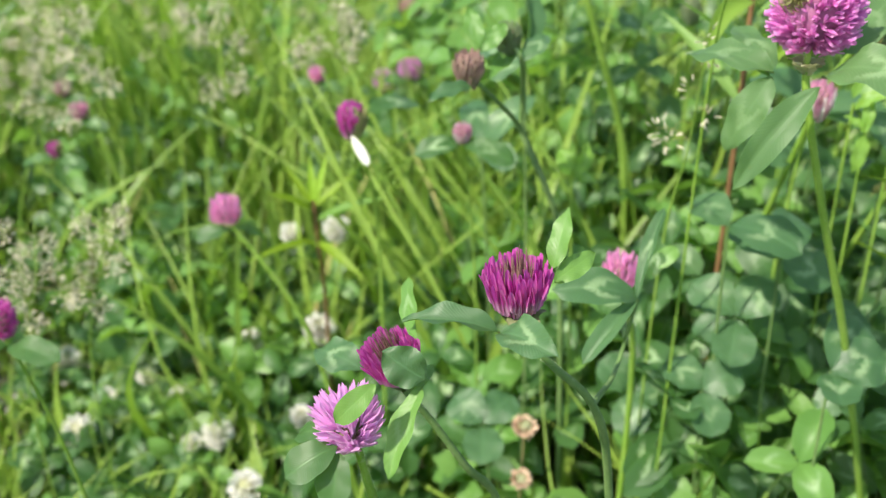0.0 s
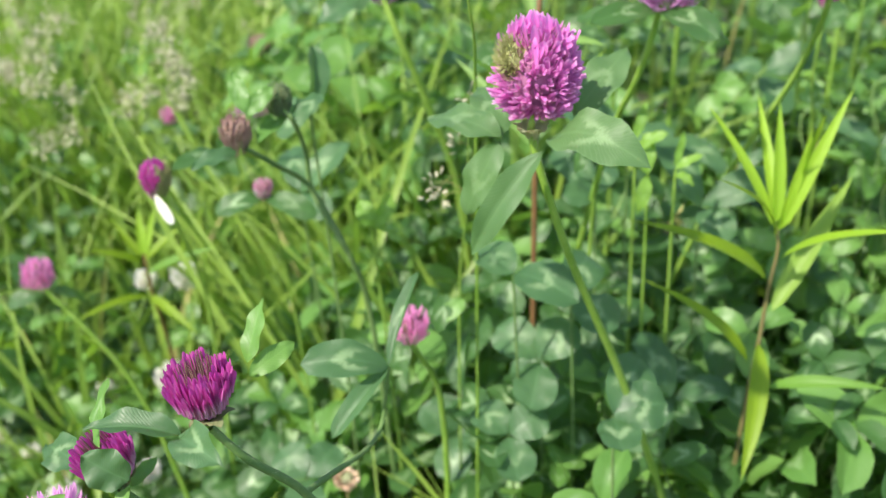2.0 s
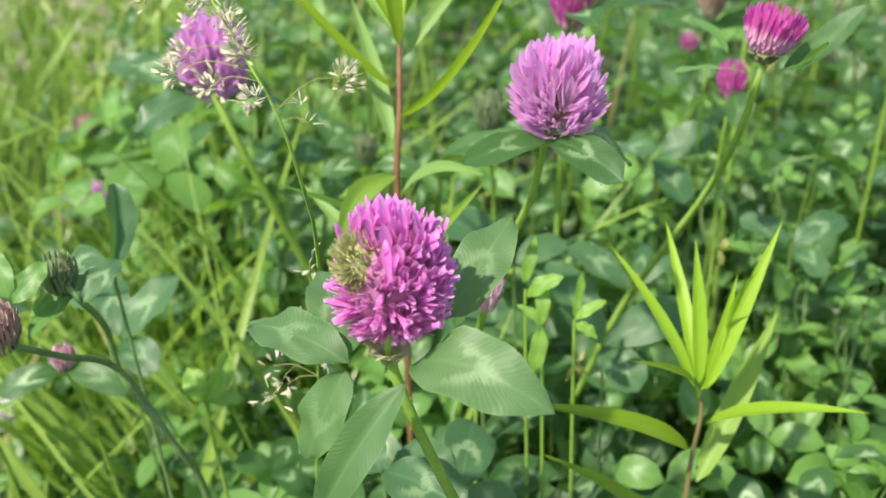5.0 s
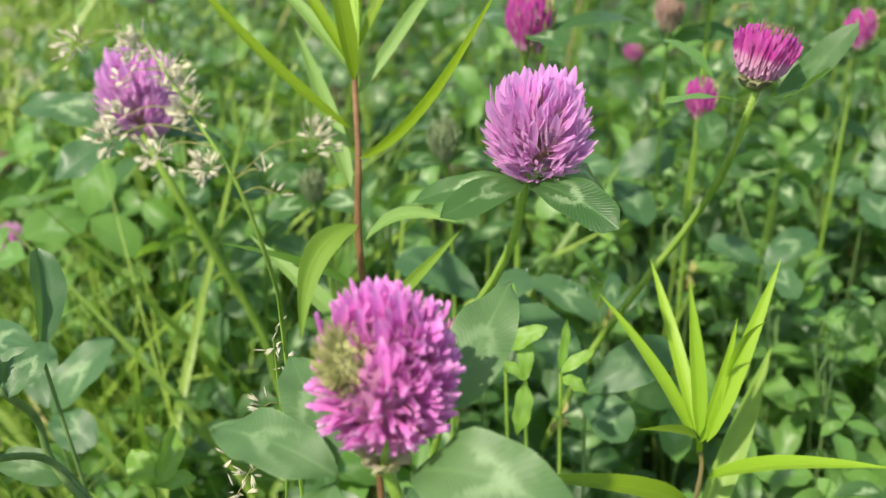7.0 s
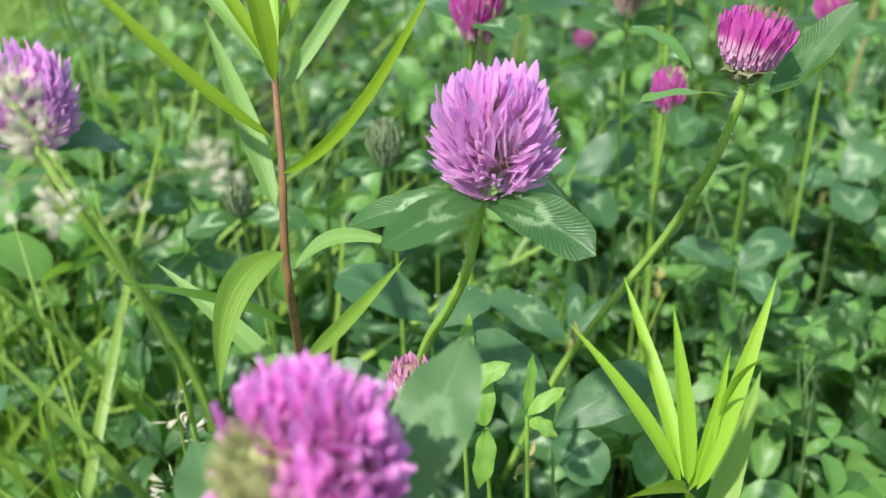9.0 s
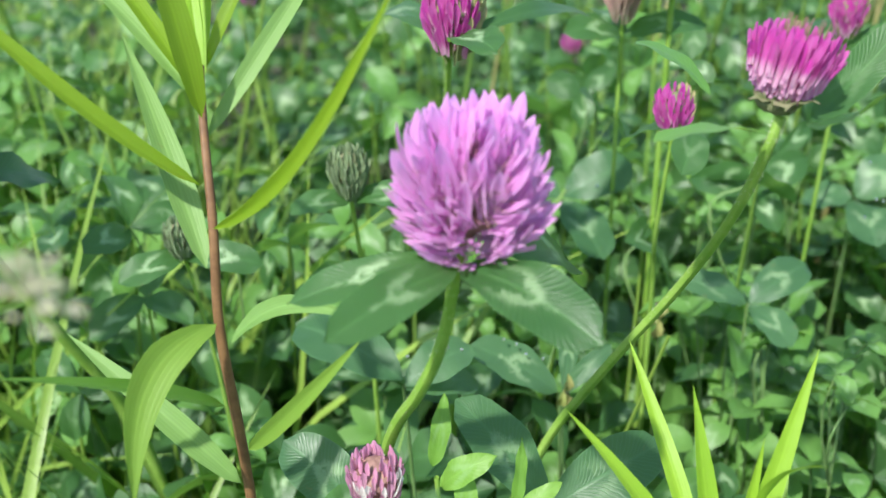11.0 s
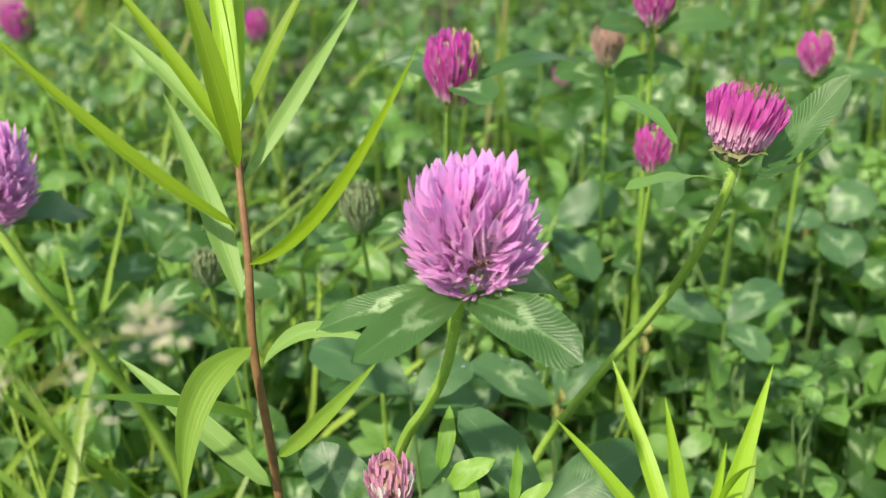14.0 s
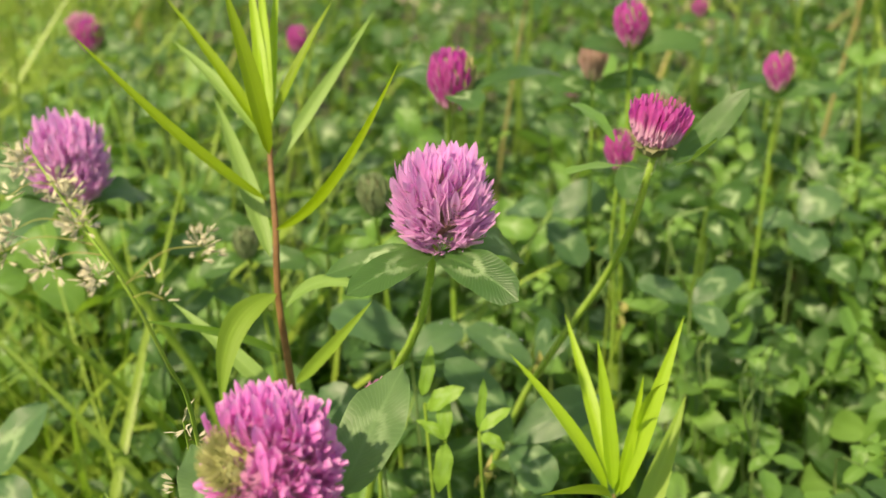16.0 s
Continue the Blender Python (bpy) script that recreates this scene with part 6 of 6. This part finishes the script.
for _ in range(800):
    y = rnd.uniform(0.42, 1.0)
    x = rnd.uniform(-0.50 * y - 0.02, 0.12)
    if bare(x, y):
        continue
    z = (0.05 + 0.16 * ease(x, -0.12, 0.10) + 0.05 * ease(y, 0.6, 0.9)) * rnd.uniform(0.5, 1.05)
    trifoliate(fresh if rnd.random() < 0.22 else leaves, stalks, Vector((x, y, z)), Vector((x + rnd.gauss(0, 0.02), y + rnd.gauss(0, 0.02), -0.005)), rnd.uniform(0.018, 0.028), rnd, 0.5, 6, 4)
for k in range(70):
    x, y = rnd.uniform(0.10, 0.32), rnd.uniform(0.30, 0.46)
    trifoliate(fresh if k % 4 == 0 else leaves, stalks, Vector((x, y, rnd.uniform(0.13, 0.215))), Vector((x + rnd.gauss(0, 0.02), y + 0.02, -0.005)), rnd.uniform(0.016, 0.027), rnd, 0.45, 6, 4)
for k in range(150):
    x, y = (rnd.uniform(0.12, 0.55), rnd.uniform(0.33, 0.62)) if k < 130 else (rnd.uniform(0.0, 0.17), rnd.uniform(0.62, 1.05))
    z = canopy(x, y) * rnd.uniform(0.5, 0.92) if k < 130 else rnd.uniform(0.16, 0.26)
    trifoliate(fresh, stalks, Vector((x, y, z)), Vector((x + rnd.gauss(0, 0.02), y + rnd.gauss(0, 0.02), -0.005)), rnd.uniform(0.013, 0.026), rnd, 0.5, 6, 4)
wide = random.Random(5)
for _ in range(6500):
    x, y = 0.1 + wide.gauss(0, 1.6), 0.2 + wide.gauss(0, 1.4)
    if kerb_side(x, y) or (x - 0.1) ** 2 + (y - 0.1) ** 2 < 0.30 ** 2 or (y > 0.25 and -0.55 * y - 0.15 < x < 0.25 + 1.12 * y and y < 2.3):
        continue
    trifoliate(leaves if x > -0.4 else fresh, stalks, Vector((x, y, wide.uniform(0.06, 0.2))), Vector((x, y + 0.01, -0.005)), wide.uniform(0.028, 0.046), wide, 0.5, 3, 2)
for _ in range(55):
    x, y = rnd.uniform(-0.03, 0.12), rnd.uniform(0.60, 0.92)
    trifoliate(fresh, stalks, Vector((x, y, rnd.uniform(0.17, 0.29))), Vector((x + rnd.gauss(0, 0.02), y + rnd.gauss(0, 0.02), -0.005)), rnd.uniform(0.018, 0.034), rnd, 0.6, 6, 4)
for _ in range(110):
    y = rnd.uniform(0.50, 0.95)
    x = rnd.uniform(-0.46 * y, 0.02)
    if not bare(x, y):
        trifoliate(fresh if rnd.random() < 0.35 else leaves, stalks, Vector((x, y, rnd.uniform(0.07, 0.11) + 0.12 * ease(y, 0.6, 0.9))), Vector((x + rnd.gauss(0, 0.02), y + rnd.gauss(0, 0.02), -0.005)), rnd.uniform(0.016, 0.030), rnd, 0.7, 6, 4)
for _ in range(150):
    y = rnd.uniform(0.42, 0.74)
    x = rnd.uniform(0.16, 0.14 + 0.70 * y)
    trifoliate(fresh if rnd.random() < 0.25 else leaves, stalks, Vector((x, y, canopy(x, y) * rnd.uniform(0.35, 0.80))), Vector((x + rnd.gauss(0, 0.02), y + rnd.gauss(0, 0.02), -0.005)), rnd.uniform(0.022, 0.034), rnd, 0.55, 6, 4)
for _ in range(110):
    x, y = rnd.uniform(-0.05, 0.20), rnd.uniform(0.64, 1.15)
    trifoliate(fresh if rnd.random() < 0.4 else leaves, stalks, Vector((x, y, rnd.uniform(0.13, 0.27))), Vector((x + rnd.gauss(0, 0.02), y + rnd.gauss(0, 0.02), -0.005)), rnd.uniform(0.020, 0.036), rnd, 0.7, 6, 4)
for _ in range(110):
    x, y = rnd.uniform(0.30, 0.62), rnd.uniform(0.44, 0.72)
    trifoliate(fresh, stalks, Vector((x, y, canopy(x, y) * rnd.uniform(0.6, 1.0))), Vector((x + rnd.gauss(0, 0.02), y + rnd.gauss(0, 0.02), -0.005)), rnd.uniform(0.014, 0.028), rnd, 0.7, 6, 4)
stem_lines = []
for _ in range(95):
    y = rnd.uniform(0.48, 0.95)
    x = rnd.uniform(0.04, 0.10 + 0.85 * y)
    top = Vector((x + rnd.gauss(0, 0.03), y + rnd.gauss(0, 0.03), canopy(x, y) * rnd.uniform(0.95, 1.32)))
    foot = Vector((x, y, -0.004))
    stem_lines.append(smooth_line([top, top.lerp(foot, 0.45) + Vector((rnd.gauss(0, 0.012), rnd.gauss(0, 0.012), 0)), foot], 5))
    if rnd.random() < 0.6:
        trifoliate(fresh if rnd.random() < 0.3 else leaves, stalks, top, top.lerp(foot, 0.15), rnd.uniform(0.016, 0.028), rnd, 0.8, 6, 4)
tagged(new("clover_foliage", leaves.mesh("clover_foliage", CLOVER)), "dense dark green clover leaves filling the meadow", "foliage", "", "stuff")
tagged(new("fresh_foliage", fresh.mesh("fresh_foliage", FRESH)), "scattered light green young clover leaves", "foliage", "", "stuff")
# Stalks are coloured dark to stand for shade under the foliage.
tagged(new("leaf_stalks", stalks.mesh("leaf_stalks", DARK_STEM)), "thin green leaf stalks under the clover leaves, shade put into their dark colour", "foliage", "", "stuff")


def tuft(soup, x, y, height, width, lx, ly, rnd, along=7):
    """One grass blade that rises from the ground and bows over the way it leans."""
    top = Vector((x + lx * height, y + ly * height, height))
    foot = Vector((x, y, -0.006))
    leaf_rows(soup, aim(foot, top, (-lx + rnd.gauss(0, 0.35), -ly - 0.45 + rnd.gauss(0, 0.35), 0.5)), (top - foot).length, width, "grass", rnd.uniform(0.03, 0.30), 0.35, along, 2, 0.0, 0.0, rnd.gauss(0, 0.6))


grass, straw = Soup(), Soup()
for line in stem_lines:
    tube(grass, line, 0.0007, 0.0012, 5)
for _ in range(26):
    x, y = rnd.uniform(0.03, 0.14), rnd.uniform(0.58, 0.85)
    lx, ly = rnd.gauss(0, 0.2), rnd.gauss(-0.05, 0.15)
    for _ in range(6):
        tuft(grass, x + rnd.gauss(0, 0.014), y + rnd.gauss(0, 0.014), rnd.uniform(0.20, 0.34), rnd.choice((0.002, 0.0035, 0.006)), lx + rnd.gauss(0, 0.2), ly + rnd.gauss(0, 0.2), rnd)
made = 0
while made < 400:
    y = 0.34 + 2.0 * rnd.random() ** 1.1
    x = rnd.uniform(-0.55 * y - 0.15, 0.25 + 1.12 * y)
    s = clover_share(x, y)
    if bare(x, y) or kerb_side(x, y) or rnd.random() < (0.99 if y < 0.75 else 0.975) * s:
        continue
    made += 1
    tall = (0.075 + 0.245 * ease(y, 0.50, 0.95)) * (1 - s) + s * canopy(x, y) * 1.1
    lx, ly = rnd.gauss(0, 0.16), rnd.gauss(-0.04, 0.14)
    for _ in range(rnd.randint(7, 17)):
        tuft(straw if rnd.random() < 0.03 else grass, x + rnd.gauss(0, 0.012), y + rnd.gauss(0, 0.012), tall * rnd.uniform(0.45, 1.2), rnd.choice((0.002, 0.0035, 0.005, 0.008) if y > 0.55 else (0.002, 0.003, 0.0045, 0.006)) * rnd.uniform(0.8, 1.15), lx + rnd.gauss(0, 0.24), ly + rnd.gauss(0, 0.24), rnd)
for _ in range(80):
    y = rnd.uniform(0.64, 1.6)
    x = rnd.uniform(0.05, 0.25 + 1.1 * y)
    if kerb_side(x, y):
        continue
    top = Vector((x + rnd.gauss(0, 0.05), y + rnd.gauss(0, 0.04), canopy(x, y) * rnd.uniform(1.05, 1.55)))
    tube(straw if rnd.random() < 0.1 else grass, smooth_line([top, top.lerp(Vector((x, y, 0)), 0.5) + Vector((rnd.gauss(0, 0.03), rnd.gauss(0, 0.02), 0)), Vector((x, y, 0))], 5), 0.0011, 0.0022, 5)
for _ in range(12):
    x, y = rnd.uniform(0.0, 0.11), rnd.uniform(0.50, 0.66)
    lx, ly = rnd.gauss(0, 0.25), rnd.gauss(-0.05, 0.15)
    for _ in range(4):
        tuft(grass, x + rnd.gauss(0, 0.014), y + rnd.gauss(0, 0.014), rnd.uniform(0.22, 0.33), rnd.choice((0.003, 0.0045, 0.006)), lx + rnd.gauss(0, 0.25), ly + rnd.gauss(0, 0.2), rnd)
for _ in range(16):
    x, y = rnd.uniform(0.10, 0.30), rnd.uniform(0.33, 0.50)
    lx, ly = rnd.gauss(0.25, 0.3), rnd.gauss(-0.05, 0.15)
    for _ in range(4):
        tuft(grass, x + rnd.gauss(0, 0.01), y + rnd.gauss(0, 0.01), rnd.uniform(0.07, 0.13), rnd.choice((0.002, 0.0035, 0.005)), lx + rnd.gauss(0, 0.25), ly + rnd.gauss(0, 0.2), rnd)
for _ in range(40):
    y = rnd.uniform(0.52, 1.0)
    x = rnd.uniform(-0.16, 0.12)
    lx, ly = rnd.gauss(0, 0.3), rnd.gauss(-0.1, 0.25)
    for _ in range(rnd.randint(5, 9)):
        tuft(straw if rnd.random() < 0.03 else grass, x + rnd.gauss(0, 0.016), y + rnd.gauss(0, 0.016), rnd.uniform(0.10, 0.25), rnd.choice((0.0025, 0.004, 0.006)), lx + rnd.gauss(0, 0.3), ly + rnd.gauss(0, 0.3), rnd)
for _ in range(120):
    y = rnd.uniform(0.36, 0.72)
    x = rnd.uniform(-0.55 * y - 0.05, 0.04)
    if bare(x, y):
        continue
    lx, ly = rnd.gauss(0, 0.3), rnd.gauss(-0.05, 0.25)
    for _ in range(rnd.randint(6, 11)):
        tuft(grass, x + rnd.gauss(0, 0.014), y + rnd.gauss(0, 0.014), rnd.uniform(0.03, 0.065), rnd.choice((0.002, 0.003, 0.0042)), lx + rnd.gauss(0, 0.4), ly + rnd.gauss(0, 0.4), rnd)
# the meadow goes on round the place, thinner
for _ in range(5200):
    x, y = 0.1 + wide.gauss(0, 1.8), 0.1 + wide.gauss(0, 1.6)
    if kerb_side(x, y) or (x - 0.1) ** 2 + (y - 0.1) ** 2 < 0.30 ** 2 or (y > 0.25 and -0.55 * y - 0.15 < x < 0.25 + 1.12 * y and y < 2.3):
        continue
    lx, ly = wide.gauss(0, 0.16), wide.gauss(0, 0.16)
    for _ in range(8):
        tuft(grass, x + wide.gauss(0, 0.03), y + wide.gauss(0, 0.03), wide.uniform(0.08, 0.24), wide.uniform(0.006, 0.012), lx + wide.gauss(0, 0.35), ly + wide.gauss(0, 0.35), wide, 3)
for _ in range(75):
    y = rnd.uniform(0.66, 1.25)
    x = rnd.uniform(-0.03, 0.19)
    lx, ly = rnd.gauss(0, 0.2), rnd.gauss(-0.05, 0.2)
    for _ in range(rnd.randint(6, 10)):
        tuft(straw if rnd.random() < 0.03 else grass, x + rnd.gauss(0, 0.02), y + rnd.gauss(0, 0.02), rnd.uniform(0.17, 0.31), rnd.choice((0.0035, 0.005, 0.0075)), lx + rnd.gauss(0, 0.25), ly + rnd.gauss(0, 0.25), rnd)
tagged(new("grass", grass.mesh("grass", GRASS)), "thick bright green meadow grass blades", "grass", "", "stuff")
tagged(new("dry_grass", straw.mesh("dry_grass", STRAW)), "few dry straw-coloured grass blades", "grass", "", "stuff")



def seeding_grass(rnd):
    """A free-standing seeding grass stalk, rooted at the origin."""
    top = Vector((rnd.uniform(-0.04, 0.04), rnd.uniform(-0.05, 0.03), rnd.uniform(0.30, 0.37)))
    bend = top * 0.55 + Vector((rnd.uniform(-0.01, 0.01), 0, 0))
    tufts = []
    for k in range(13):
        f = 0.72 + 0.28 * k / 12
        g = k * 2.4
        spread = 0.026 * (1.15 - f) / 0.43
        tufts.append((tuple(top * f + Vector((math.cos(g) * spread, math.sin(g) * spread, 0.012))), 0.0075, 34))
    return grass_panicle([tuple(top), tuple(bend), (0, 0, 0)], tufts, 0.0042, "tall pale seeding grass stalk")


seeding = [seeding_grass(rnd) for _ in range(4)]
fresh_ones = list(seeding)
for i in range(42):
    if i < 34:
        y = rnd.uniform(0.72, 1.6)
        x = rnd.uniform(-0.50 * y - 0.05, 0.03)
    else:
        y = rnd.uniform(1.0, 1.8)
        x = rnd.uniform(0.1, 0.9 * y)
    m = Matrix.Translation((x, y, 0)) @ Matrix.Rotation(rnd.uniform(0, 6.28), 4, "Z") @ Matrix.Scale(rnd.uniform(0.85, 1.12), 4)
    if fresh_ones:
        fresh_ones.pop().matrix_basis = m
    else:
        copy_thing(seeding[i % 4], m)

soup = Soup()
for _ in range(160):
    x, y = -0.335 + rnd.gauss(0, 0.05), 0.60 + rnd.gauss(0, 0.06)
    ball(soup, (x, y, 0.0), rnd.uniform(0.002, 0.006), rnd.uniform(0.0015, 0.004), None, 4, 6, 0.4)
tagged(new("gravel", soup.mesh("gravel", PEBBLE)), "small grey stones on a bare patch of soil", "gravel", "", "stuff")
